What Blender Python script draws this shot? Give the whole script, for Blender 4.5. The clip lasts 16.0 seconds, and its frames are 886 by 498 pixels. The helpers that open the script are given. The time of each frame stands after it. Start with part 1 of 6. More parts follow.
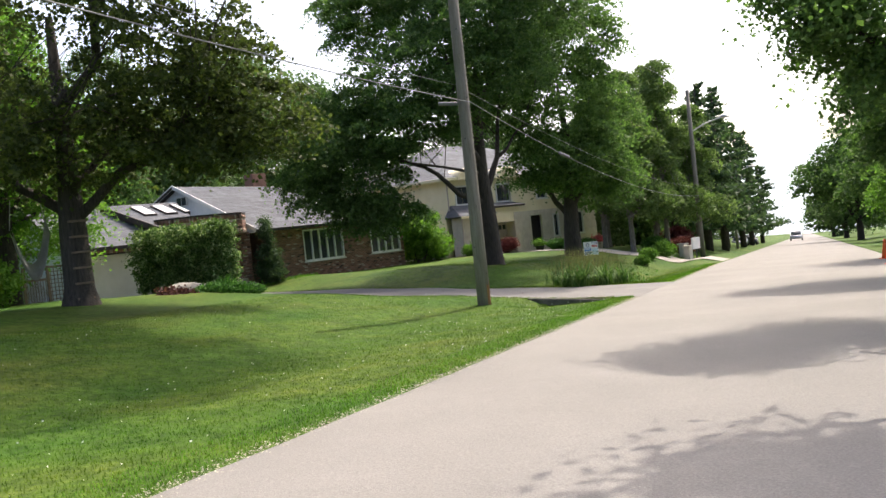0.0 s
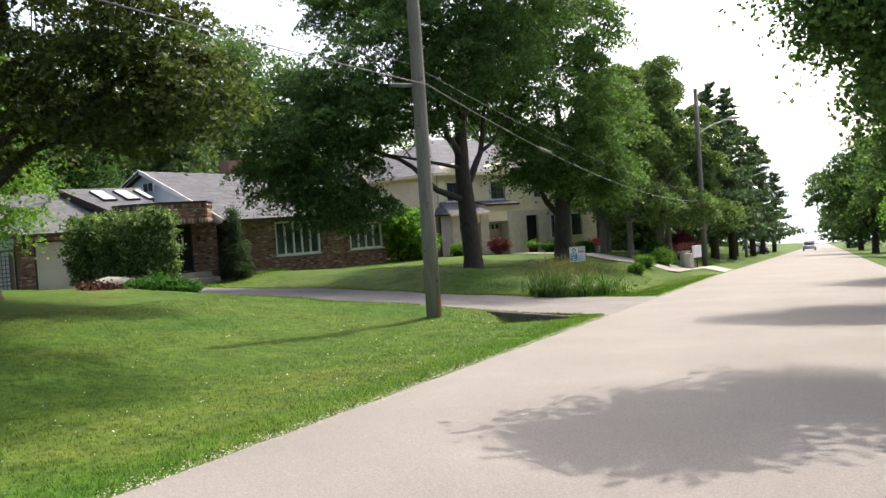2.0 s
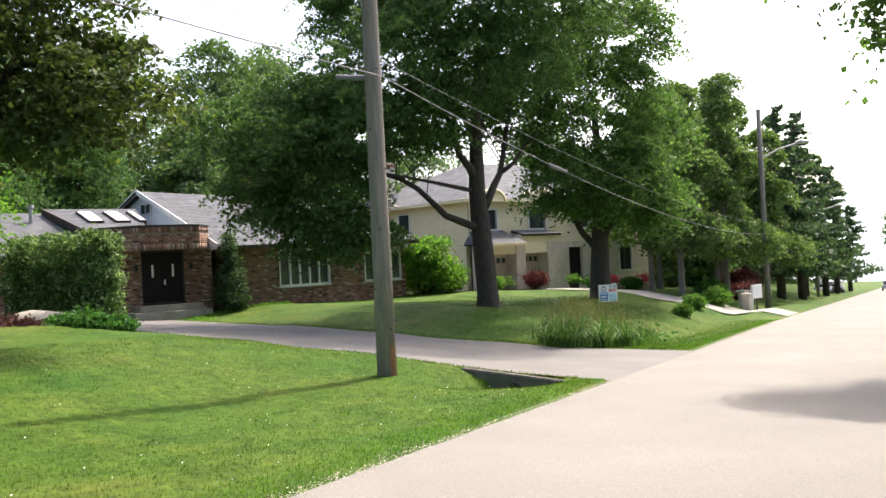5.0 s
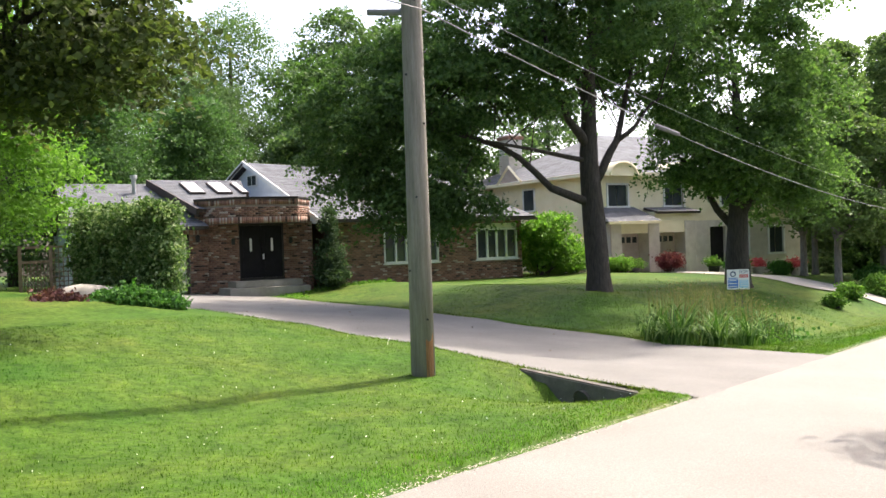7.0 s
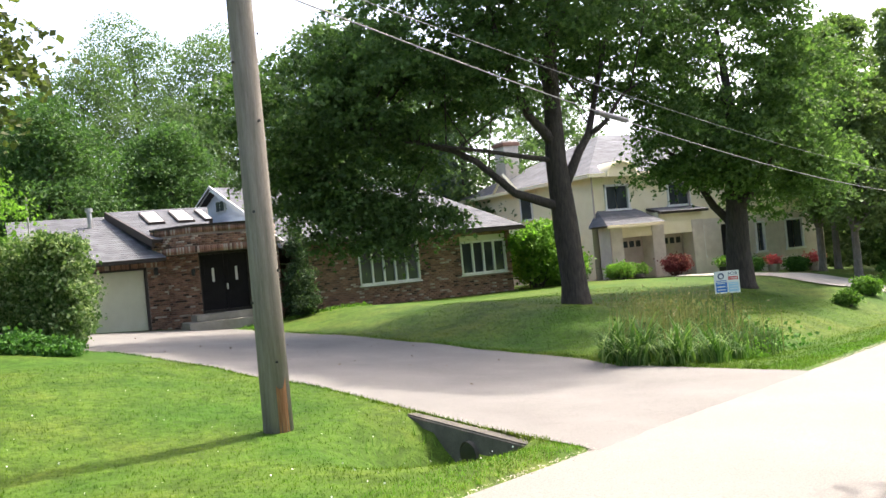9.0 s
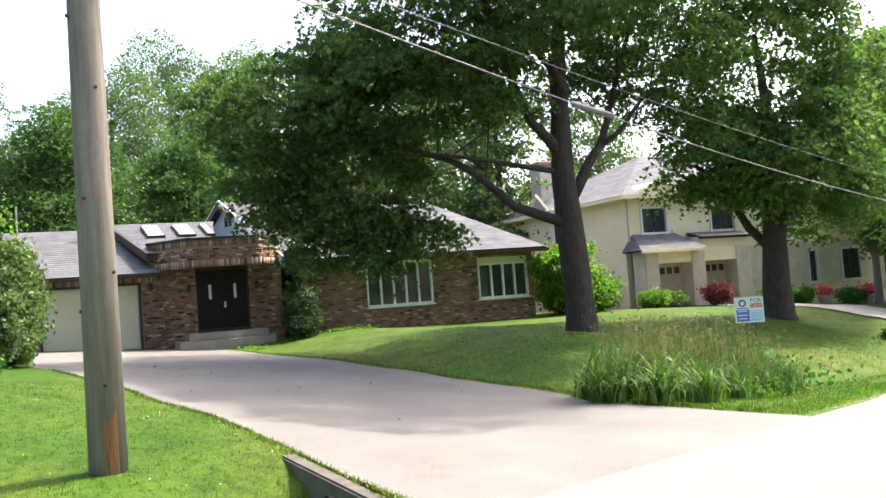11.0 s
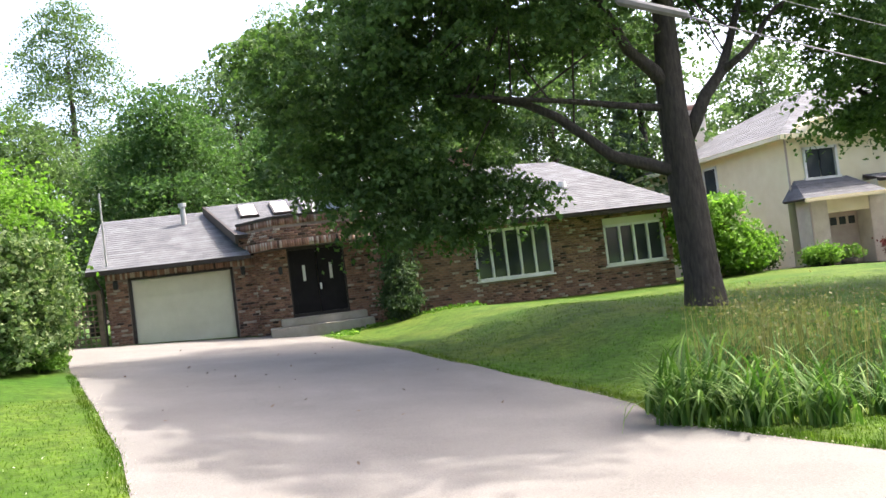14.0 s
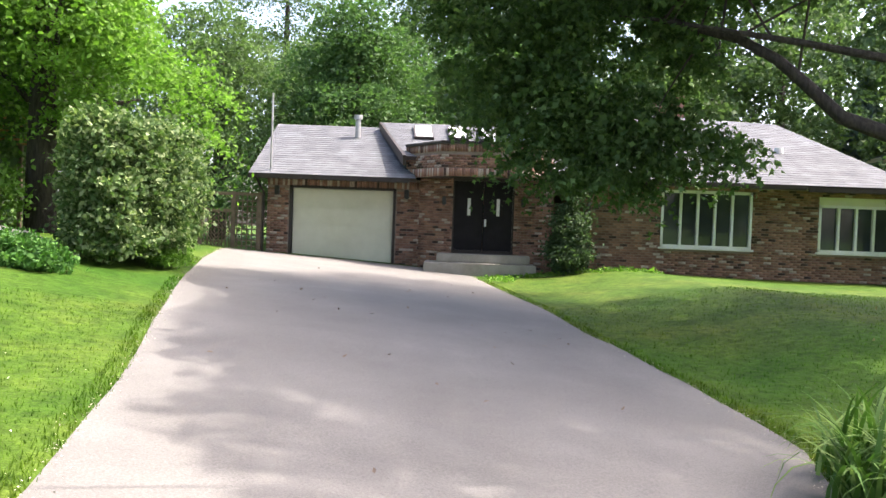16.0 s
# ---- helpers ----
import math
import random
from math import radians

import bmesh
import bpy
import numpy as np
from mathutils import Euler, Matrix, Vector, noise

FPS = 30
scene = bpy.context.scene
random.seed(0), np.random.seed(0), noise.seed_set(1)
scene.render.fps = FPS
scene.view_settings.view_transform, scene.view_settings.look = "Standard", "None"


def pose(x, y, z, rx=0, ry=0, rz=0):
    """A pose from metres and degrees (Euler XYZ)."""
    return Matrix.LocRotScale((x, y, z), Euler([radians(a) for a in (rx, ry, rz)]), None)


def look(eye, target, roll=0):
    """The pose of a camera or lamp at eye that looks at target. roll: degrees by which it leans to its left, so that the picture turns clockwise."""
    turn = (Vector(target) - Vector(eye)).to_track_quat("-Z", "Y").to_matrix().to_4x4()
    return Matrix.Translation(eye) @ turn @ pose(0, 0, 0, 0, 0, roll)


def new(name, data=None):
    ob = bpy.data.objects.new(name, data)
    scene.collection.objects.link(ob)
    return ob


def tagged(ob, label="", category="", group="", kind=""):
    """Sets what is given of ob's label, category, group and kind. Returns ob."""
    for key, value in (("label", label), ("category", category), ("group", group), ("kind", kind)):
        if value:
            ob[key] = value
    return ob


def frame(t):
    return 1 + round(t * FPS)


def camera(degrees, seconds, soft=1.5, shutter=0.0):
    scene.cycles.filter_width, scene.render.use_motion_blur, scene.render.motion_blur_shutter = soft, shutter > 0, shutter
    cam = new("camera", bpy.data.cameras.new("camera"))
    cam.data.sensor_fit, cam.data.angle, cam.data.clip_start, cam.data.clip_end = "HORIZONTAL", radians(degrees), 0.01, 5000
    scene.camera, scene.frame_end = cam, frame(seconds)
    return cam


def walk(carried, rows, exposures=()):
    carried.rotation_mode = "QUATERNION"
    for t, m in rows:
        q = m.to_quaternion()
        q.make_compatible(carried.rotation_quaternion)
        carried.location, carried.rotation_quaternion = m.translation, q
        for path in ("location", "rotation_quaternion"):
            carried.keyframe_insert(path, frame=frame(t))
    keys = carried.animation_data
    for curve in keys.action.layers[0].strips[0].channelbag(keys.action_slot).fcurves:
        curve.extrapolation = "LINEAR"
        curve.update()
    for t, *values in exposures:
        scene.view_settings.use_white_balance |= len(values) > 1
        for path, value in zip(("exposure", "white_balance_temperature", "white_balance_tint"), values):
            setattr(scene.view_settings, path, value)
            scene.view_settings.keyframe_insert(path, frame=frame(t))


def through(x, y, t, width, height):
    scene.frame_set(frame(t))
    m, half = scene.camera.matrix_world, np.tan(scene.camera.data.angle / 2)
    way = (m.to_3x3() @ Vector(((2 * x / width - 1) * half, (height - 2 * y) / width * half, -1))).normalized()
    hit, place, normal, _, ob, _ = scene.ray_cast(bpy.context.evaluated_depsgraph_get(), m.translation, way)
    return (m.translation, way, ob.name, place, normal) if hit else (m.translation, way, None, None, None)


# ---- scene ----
cam = camera(52.4, 16.0)
PATH = [
    (0, (5.575, 1.784, 2.27), (4.139, 3.174, 2.219), -6.0),
    (0.5, (5.333, 2.603, 2.268), (3.913, 4.011, 2.214), -4.8),
    (1, (5.079, 3.412, 2.258), (3.664, 4.824, 2.191), -2.7),
    (1.5, (4.787, 4.222, 2.245), (3.355, 5.618, 2.201), -3.9),
    (2, (4.471, 5.034, 2.235), (3.014, 6.403, 2.177), -3.9),
    (2.5, (4.206, 5.837, 2.241), (2.755, 7.213, 2.199), -1.9),
    (3, (3.913, 6.623, 2.237), (2.471, 8.008, 2.208), -2.6),
    (5.5, (1.894, 10.515, 2.127), (0.271, 11.683, 2.163), -1.9),
    (6, (1.452, 11.295, 2.104), (-0.266, 12.318, 2.113), -0.7),
    (6.5, (1.104, 12.101, 2.078), (-0.632, 13.094, 2.065), -2.6),
    (7, (0.814, 12.904, 2.045), (-0.929, 13.885, 2.027), -1.9),
    (7.5, (0.541, 13.72, 2.032), (-1.188, 14.724, 1.99), -4.1),
    (8, (0.251, 14.535, 2.007), (-1.502, 15.496, 2.009), -3.9),
    (8.5, (-0.034, 15.378, 1.975), (-1.793, 16.33, 1.974), -6.5),
    (9, (-0.354, 16.15, 1.936), (-2.135, 17.06, 1.957), -5.4),
    (11.5, (-2.053, 19.337, 1.517), (-3.896, 20.108, 1.617), -4.3),
    (12, (-2.576, 19.899, 1.513), (-4.436, 20.631, 1.561), -5.0),
    (12.5, (-3.131, 20.673, 1.582), (-5.027, 21.307, 1.629), -4.4),
    (13, (-3.54, 21.254, 1.549), (-5.461, 21.805, 1.652), -4.3),
    (13.5, (-3.892, 21.68, 1.58), (-5.837, 22.132, 1.688), -4.8),
    (14, (-4.413, 22.077, 1.586), (-6.369, 22.486, 1.64), -6.9),
    (14.5, (-4.933, 22.473, 1.601), (-6.905, 22.803, 1.642), -6.2),
    (15, (-5.562, 22.812, 1.583), (-7.544, 23.075, 1.611), -2.7),
    (15.5, (-6.207, 23.104, 1.587), (-8.201, 23.245, 1.549), -0.7),
    (16, (-6.89, 23.309, 1.592), (-8.889, 23.273, 1.537), 2.1),
]
walk(cam, [(t, look(e, g, r)) for t, e, g, r in PATH], exposures=[(0, 1.58, 6900, 12), (3.2, 1.65, 6900, 12), (5.5, 1.95, 6900, 12), (7, 2.12, 6900, 12), (12, 2.42, 6900, 12), (16, 2.55, 6800, 14)])

# ---------------- world and sun ----------------
SUN_AZ = Vector((-0.25, 0.968))
SUN_EL = radians(57)
world = bpy.data.worlds.new("sky")
scene.world = world
world.use_nodes = True
wn = world.node_tree
sky = wn.nodes.new("ShaderNodeTexSky")
sky.sky_type, sky.sun_disc = "NISHITA", False
sky.sun_elevation, sky.sun_rotation = SUN_EL, math.atan2(SUN_AZ.x, SUN_AZ.y)
sky.air_density, sky.dust_density, sky.ozone_density = 0.7, 4.5, 0.6
wn.nodes["Background"].inputs["Strength"].default_value = 0.15
wn.links.new(sky.outputs[0], wn.nodes["Background"].inputs[0])
sun = new("sun", bpy.data.lights.new("sun", "SUN"))
sun.data.energy, sun.data.angle, sun.data.color = 1.95, radians(0.6), (1.0, 0.95, 0.87)
sun.matrix_world = look((0, 0, 30), Vector((0, 0, 30)) - Vector((SUN_AZ.x * math.cos(SUN_EL), SUN_AZ.y * math.cos(SUN_EL), math.sin(SUN_EL))))

# ---------------- materials ----------------
def nodes_of(name):
    m = bpy.data.materials.new(name)
    m.use_nodes = True
    return m, m.node_tree, m.node_tree.nodes["Principled BSDF"]


def ramp_node(nt, stops):
    r = nt.nodes.new("ShaderNodeValToRGB")
    while len(r.color_ramp.elements) < len(stops):
        r.color_ramp.elements.new(0.5)
    for e, (p, c) in zip(r.color_ramp.elements, stops):
        e.position, e.color = p, (*c, 1)
    return r


def noise_node(nt, scale, detail=4, rough=0.6, stretch=None):
    n = nt.nodes.new("ShaderNodeTexNoise")
    n.inputs["Scale"].default_value, n.inputs["Detail"].default_value, n.inputs["Roughness"].default_value = scale, detail, rough
    c = nt.nodes.new("ShaderNodeTexCoord")
    if stretch:
        mp = nt.nodes.new("ShaderNodeMapping")
        mp.inputs["Scale"].default_value = stretch
        nt.links.new(c.outputs["Object"], mp.inputs[0])
        nt.links.new(mp.outputs[0], n.inputs["Vector"])
    else:
        nt.links.new(c.outputs["Object"], n.inputs["Vector"])
    return n


def mixed(nt, a, b, fac, mode="MIX"):
    m = nt.nodes.new("ShaderNodeMix")
    m.data_type, m.blend_type = "RGBA", mode
    for sock, v in ((m.inputs[0], fac), (m.inputs[6], a), (m.inputs[7], b)):
        if isinstance(v, (int, float)):
            sock.default_value = v
        elif isinstance(v, tuple):
            sock.default_value = (*v, 1)
        else:
            nt.links.new(v, sock)
    return m.outputs[2]


def surface(name, stops, scale=8.0, fine=60.0, fine_mix=0.35, rough=0.85, bump=0.3, metal=0.0, depth=0.01, stretch=None, island=0.0, obj_random=0.0, spec=0.4):
    """Two scales of noise in colour, and a fine bump."""
    m, nt, b = nodes_of(name)
    n1, n2 = noise_node(nt, scale, 5, 0.6, stretch), noise_node(nt, fine, 3, 0.7, stretch)
    r1 = ramp_node(nt, stops)
    nt.links.new(n1.outputs[0], r1.inputs[0])
    r2 = ramp_node(nt, [(0.25, (0.45, 0.45, 0.45)), (0.75, (1.0, 1.0, 1.0))])
    nt.links.new(n2.outputs[0], r2.inputs[0])
    col = mixed(nt, r1.outputs[0], r2.outputs[0], fine_mix, "MULTIPLY")
    if island or obj_random:
        src = nt.nodes.new("ShaderNodeNewGeometry").outputs["Random Per Island"] if island else nt.nodes.new("ShaderNodeObjectInfo").outputs["Random"]
        hv = nt.nodes.new("ShaderNodeMapRange")
        k = island or obj_random
        hv.inputs["To Min"].default_value, hv.inputs["To Max"].default_value = 1 - k, 1 + k
        nt.links.new(src, hv.inputs["Value"])
        hs = nt.nodes.new("ShaderNodeHueSaturation")
        nt.links.new(hv.outputs[0], hs.inputs["Value"])
        nt.links.new(col, hs.inputs["Color"])
        col = hs.outputs[0]
    nt.links.new(col, b.inputs["Base Color"])
    b.inputs["Roughness"].default_value, b.inputs["Metallic"].default_value = rough, metal
    b.inputs["Specular IOR Level"].default_value = spec
    if bump:
        bp = nt.nodes.new("ShaderNodeBump")
        bp.inputs["Strength"].default_value, bp.inputs["Distance"].default_value = bump, depth
        nt.links.new(n2.outputs[0], bp.inputs["Height"])
        nt.links.new(bp.outputs[0], b.inputs["Normal"])
    return m


def leafy(name, dark, mid, light, through=0.35, single=False):
    """Leaves: each one its own shade, part of the light comes through."""
    m, nt, b = nodes_of(name)
    g = nt.nodes.new("ShaderNodeNewGeometry")
    r = ramp_node(nt, [(0.0, dark), (0.55, mid), (1.0, light)])
    nt.links.new(nt.nodes.new("ShaderNodeObjectInfo").outputs["Random"] if single else g.outputs["Random Per Island"], r.inputs[0])
    n = noise_node(nt, 0.7, 3)
    rn = ramp_node(nt, [(0.3, (0.62, 0.66, 0.6)), (0.7, (1.0, 1.0, 1.0))])
    nt.links.new(n.outputs[0], rn.inputs[0])
    col = mixed(nt, r.outputs[0], rn.outputs[0], 1.0, "MULTIPLY")
    nt.links.new(col, b.inputs["Base Color"])
    b.inputs["Roughness"].default_value, b.inputs["Specular IOR Level"].default_value = 0.6, 0.15
    t = nt.nodes.new("ShaderNodeBsdfTranslucent")
    tc = mixed(nt, col, (1.2, 1.45, 0.7), 1.0, "MULTIPLY")
    nt.links.new(tc, t.inputs[0])
    mx = nt.nodes.new("ShaderNodeMixShader")
    mx.inputs[0].default_value = through
    nt.links.new(b.outputs[0], mx.inputs[1])
    nt.links.new(t.outputs[0], mx.inputs[2])
    nt.links.new(mx.outputs[0], nt.nodes["Material Output"].inputs[0])
    return m


def glass_pane(name, tint=(0.03, 0.035, 0.04)):
    m, nt, b = nodes_of(name)
    n = noise_node(nt, 0.8, 2)
    r = ramp_node(nt, [(0.3, tint), (0.7, tuple(1.8 * c for c in tint))])
    nt.links.new(n.outputs[0], r.inputs[0])
    nt.links.new(r.outputs[0], b.inputs["Base Color"])
    b.inputs["Roughness"].default_value, b.inputs["Specular IOR Level"].default_value = 0.04, 0.6
    return m


M_ROAD = surface("road_asphalt", [(0.25, (0.215, 0.203, 0.185)), (0.6, (0.25, 0.236, 0.216)), (0.85, (0.3, 0.284, 0.26))], 0.5, 55, 0.85, 0.9, 0.9, depth=0.008)
M_DRIVE = surface("driveway_asphalt", [(0.25, (0.146, 0.14, 0.131)), (0.55, (0.184, 0.177, 0.166)), (0.8, (0.224, 0.215, 0.202))], 0.7, 50, 0.8, 0.9, 0.8, depth=0.007)
def lawn_material(name, blade=False):
    """Turf: broad yellowed and lush patches and tufts; the blades take the same patches and let light through."""
    m, nt, b = nodes_of(name)
    broad, patch, tuft, fine = noise_node(nt, 0.3, 3), noise_node(nt, 1.5, 4, 0.7), noise_node(nt, 7.0, 4, 0.7), noise_node(nt, 45.0, 3, 0.7)
    r0 = ramp_node(nt, [(0.32, (0.035, 0.095, 0.009)), (0.52, (0.058, 0.111, 0.013)), (0.74, (0.092, 0.121, 0.022))])
    nt.links.new(broad.outputs[0], r0.inputs[0])
    r1 = ramp_node(nt, [(0.34, (0.55, 0.66, 0.5)), (0.52, (1.0, 1.0, 1.0)), (0.68, (1.28, 1.1, 1.35))])
    nt.links.new(patch.outputs[0], r1.inputs[0])
    r2 = ramp_node(nt, [(0.36, (0.4, 0.46, 0.38)), (0.5, (0.95, 0.96, 0.9)), (0.66, (1.4, 1.28, 1.25))])
    nt.links.new(tuft.outputs[0], r2.inputs[0])
    col = mixed(nt, mixed(nt, r0.outputs[0], r1.outputs[0], 0.85, "MULTIPLY"), r2.outputs[0], 0.7, "MULTIPLY")
    r3 = ramp_node(nt, [(0.3, (0.5, 0.52, 0.48)), (0.7, (1.25, 1.22, 1.15))] if not blade else [(0.0, (0.75, 0.78, 0.7)), (1.0, (1.7, 1.5, 1.5))])
    nt.links.new(nt.nodes.new("ShaderNodeNewGeometry").outputs["Random Per Island"] if blade else fine.outputs[0], r3.inputs[0])
    col = mixed(nt, col, r3.outputs[0], 0.85, "MULTIPLY")
    nt.links.new(col, b.inputs["Base Color"])
    b.inputs["Roughness"].default_value, b.inputs["Specular IOR Level"].default_value = 0.8, 0.1
    if blade:
        t, mx = nt.nodes.new("ShaderNodeBsdfTranslucent"), nt.nodes.new("ShaderNodeMixShader")
        nt.links.new(mixed(nt, col, (1.2, 1.4, 0.8), 1.0, "MULTIPLY"), t.inputs[0])
        mx.inputs[0].default_value = 0.45
        nt.links.new(b.outputs[0], mx.inputs[1])
        nt.links.new(t.outputs[0], mx.inputs[2])
        nt.links.new(mx.outputs[0], nt.nodes["Material Output"].inputs[0])
    else:
        bp = nt.nodes.new("ShaderNodeBump")
        bp.inputs["Strength"].default_value, bp.inputs["Distance"].default_value = 0.8, 0.05
        nt.links.new(tuft.outputs[0], bp.inputs["Height"])
        nt.links.new(bp.outputs[0], b.inputs["Normal"])
    return m


M_GRASS = lawn_material("lawn_ground")
M_BLADE = lawn_material("grass_blade", True)
M_VERGE = leafy("lush_verge_grass", (0.06, 0.155, 0.014), (0.1, 0.225, 0.022), (0.17, 0.3, 0.045), 0.5)
M_GRIT = surface("pale_grit", [(0.3, (0.3, 0.27, 0.21)), (0.7, (0.5, 0.46, 0.38))], 9, 40, 0.3, 0.95, 0.0, island=0.3)
M_BARK = surface("bark", [(0.3, (0.03, 0.025, 0.02)), (0.7, (0.085, 0.07, 0.058))], 6, 30, 0.5, 0.95, 1.0, depth=0.03, stretch=(3, 3, 0.6))
M_BARK_LIGHT = surface("bark_grey", [(0.3, (0.11, 0.1, 0.085)), (0.7, (0.24, 0.22, 0.19))], 6, 30, 0.5, 0.95, 1.0, depth=0.02, stretch=(3, 3, 0.6))
M_POLE = surface("weathered_pole_wood", [(0.25, (0.14, 0.125, 0.105)), (0.55, (0.23, 0.205, 0.175)), (0.85, (0.32, 0.285, 0.245))], 5, 40, 0.5, 0.9, 0.7, depth=0.008, stretch=(4, 4, 0.25))
M_RAW = surface("raw_split_wood", [(0.3, (0.3, 0.14, 0.06)), (0.7, (0.48, 0.27, 0.13))], 8, 50, 0.4, 0.9, 0.6, stretch=(5, 5, 0.4))
M_BRICK = surface("red_brown_brick", [(0.25, (0.19, 0.1, 0.07)), (0.55, (0.27, 0.15, 0.108)), (0.85, (0.33, 0.2, 0.15))], 3.0, 60, 0.4, 0.9, 0.5, depth=0.006, island=0.36)
M_BRICK_OBJ = surface("red_brown_brick_single", [(0.25, (0.19, 0.1, 0.07)), (0.55, (0.27, 0.15, 0.108)), (0.85, (0.33, 0.2, 0.15))], 3.0, 60, 0.4, 0.9, 0.5, depth=0.006, obj_random=0.36)
M_BRICK_PALE = surface("pale_buff_brick", [(0.3, (0.38, 0.31, 0.25)), (0.7, (0.52, 0.45, 0.38))], 5, 60, 0.4, 0.9, 0.4, obj_random=0.15)
M_BRICK_DARK = surface("dark_burnt_brick", [(0.3, (0.05, 0.035, 0.03)), (0.7, (0.1, 0.06, 0.048))], 5, 60, 0.4, 0.9, 0.4, obj_random=0.2)
M_MORTAR = surface("mortar", [(0.3, (0.22, 0.17, 0.14)), (0.7, (0.3, 0.24, 0.2))], 5, 70, 0.4, 0.95, 0.4)
M_SHINGLE = surface("grey_asphalt_shingle", [(0.3, (0.08, 0.085, 0.096)), (0.55, (0.112, 0.118, 0.132)), (0.8, (0.15, 0.157, 0.174))], 2.2, 35, 0.4, 0.95, 0.6, depth=0.012, island=0.16)
M_FASCIA = surface("dark_brown_fascia", [(0.3, (0.022, 0.016, 0.014)), (0.7, (0.04, 0.03, 0.026))], 4, 40, 0.2, 0.5, 0.1)
M_WHITE = surface("white_paint", [(0.3, (0.62, 0.62, 0.6)), (0.7, (0.74, 0.74, 0.72))], 3, 40, 0.12, 0.5, 0.1)
M_SIDING = surface("white_siding", [(0.3, (0.58, 0.63, 0.68)), (0.7, (0.7, 0.74, 0.78))], 2, 40, 0.12, 0.55, 0.1)
M_CREAM = surface("cream_door_paint", [(0.3, (0.56, 0.55, 0.42)), (0.7, (0.66, 0.65, 0.52))], 1.2, 30, 0.12, 0.55, 0.15)
M_BLACKDOOR = surface("black_door_paint", [(0.3, (0.011, 0.009, 0.011)), (0.7, (0.018, 0.016, 0.018))], 3, 40, 0.2, 0.6, 0.1, spec=0.15)
M_CONCRETE = surface("concrete", [(0.25, (0.24, 0.22, 0.19)), (0.55, (0.33, 0.31, 0.27)), (0.85, (0.42, 0.39, 0.35))], 2.5, 40, 0.4, 0.92, 0.6, depth=0.008)
M_STUCCO = surface("cream_stucco", [(0.3, (0.76, 0.67, 0.45)), (0.7, (0.84, 0.76, 0.55))], 1.5, 90, 0.2, 0.9, 0.4, depth=0.004)
M_STONE = surface("pale_stone_veneer", [(0.3, (0.5, 0.44, 0.37)), (0.7, (0.64, 0.58, 0.5))], 2.5, 40, 0.3, 0.9, 0.5, island=0.14)
M_TAUPE = surface("taupe_garage_door", [(0.3, (0.38, 0.31, 0.27)), (0.7, (0.46, 0.39, 0.34))], 3, 40, 0.15, 0.55, 0.1)
M_REDBRICK = surface("red_brick_far", [(0.3, (0.26, 0.075, 0.05)), (0.7, (0.36, 0.12, 0.085))], 4, 30, 0.4, 0.9, 0.3)
M_GLASS = glass_pane("window_glass")
M_CURTAIN = surface("curtain_cloth", [(0.3, (0.3, 0.3, 0.27)), (0.7, (0.42, 0.42, 0.38))], 3, 20, 0.3, 0.9, 0.2)
# the white base colour stands for the sky mirrored in the skylight panes
M_SKYLIGHT = surface("skylight_sky_white", [(0.3, (0.8, 0.8, 0.78)), (0.7, (0.88, 0.88, 0.86))], 2, 20, 0.05, 0.15, 0.0)
M_STEEL = surface("galvanised_steel", [(0.3, (0.4, 0.4, 0.4)), (0.7, (0.55, 0.55, 0.55))], 6, 40, 0.2, 0.45, 0.1, metal=0.7)
M_WIRE = surface("cable_sheath", [(0.3, (0.12, 0.12, 0.125)), (0.7, (0.18, 0.18, 0.185))], 6, 40, 0.2, 0.6, 0.0)
M_BLACK = surface("black_plastic", [(0.3, (0.012, 0.012, 0.012)), (0.7, (0.03, 0.03, 0.03))], 6, 40, 0.2, 0.5, 0.1)
M_LATTICE = surface("weathered_lattice_wood", [(0.3, (0.12, 0.085, 0.06)), (0.7, (0.22, 0.165, 0.12))], 6, 50, 0.4, 0.85, 0.4)
M_ORANGE = surface("cone_orange", [(0.3, (0.75, 0.1, 0.02)), (0.7, (0.85, 0.15, 0.03))], 6, 40, 0.15, 0.5, 0.1)
L_MAPLE = leafy("maple_leaves", (0.052, 0.096, 0.034), (0.084, 0.148, 0.052), (0.135, 0.21, 0.075), 0.42)
L_LAWN = leafy("light_maple_leaves", (0.07, 0.122, 0.042), (0.108, 0.184, 0.062), (0.165, 0.255, 0.09), 0.45)
L_MAPLE_DARK = leafy("dark_maple_leaves", (0.048, 0.062, 0.026), (0.076, 0.098, 0.036), (0.13, 0.152, 0.05), 0.4)
L_BRIGHT = leafy("bright_leaves", (0.095, 0.2, 0.034), (0.14, 0.265, 0.048), (0.2, 0.33, 0.075), 0.42)
L_BACK = leafy("woodland_leaves", (0.082, 0.13, 0.06), (0.1, 0.156, 0.07), (0.122, 0.18, 0.082), 0.42)
L_DEEP = leafy("deep_green_leaves", (0.055, 0.112, 0.042), (0.074, 0.14, 0.052), (0.105, 0.182, 0.066), 0.4)
L_HEDGE = leafy("shrub_leaves", (0.055, 0.105, 0.034), (0.112, 0.18, 0.066), (0.34, 0.4, 0.22), 0.33)
L_PINE = leafy("pine_needles", (0.045, 0.08, 0.044), (0.07, 0.11, 0.06), (0.1, 0.148, 0.082), 0.32)
L_SPRUCE = leafy("blue_spruce_needles", (0.07, 0.11, 0.1), (0.1, 0.15, 0.14), (0.15, 0.2, 0.19), 0.2)
L_LILY_LEAF = leafy("single_lily_leaf", (0.04, 0.1, 0.018), (0.08, 0.165, 0.035), (0.22, 0.31, 0.11), 0.3, True)
L_LILY = leafy("lily_leaves", (0.06, 0.14, 0.02), (0.11, 0.21, 0.04), (0.22, 0.33, 0.1), 0.35)
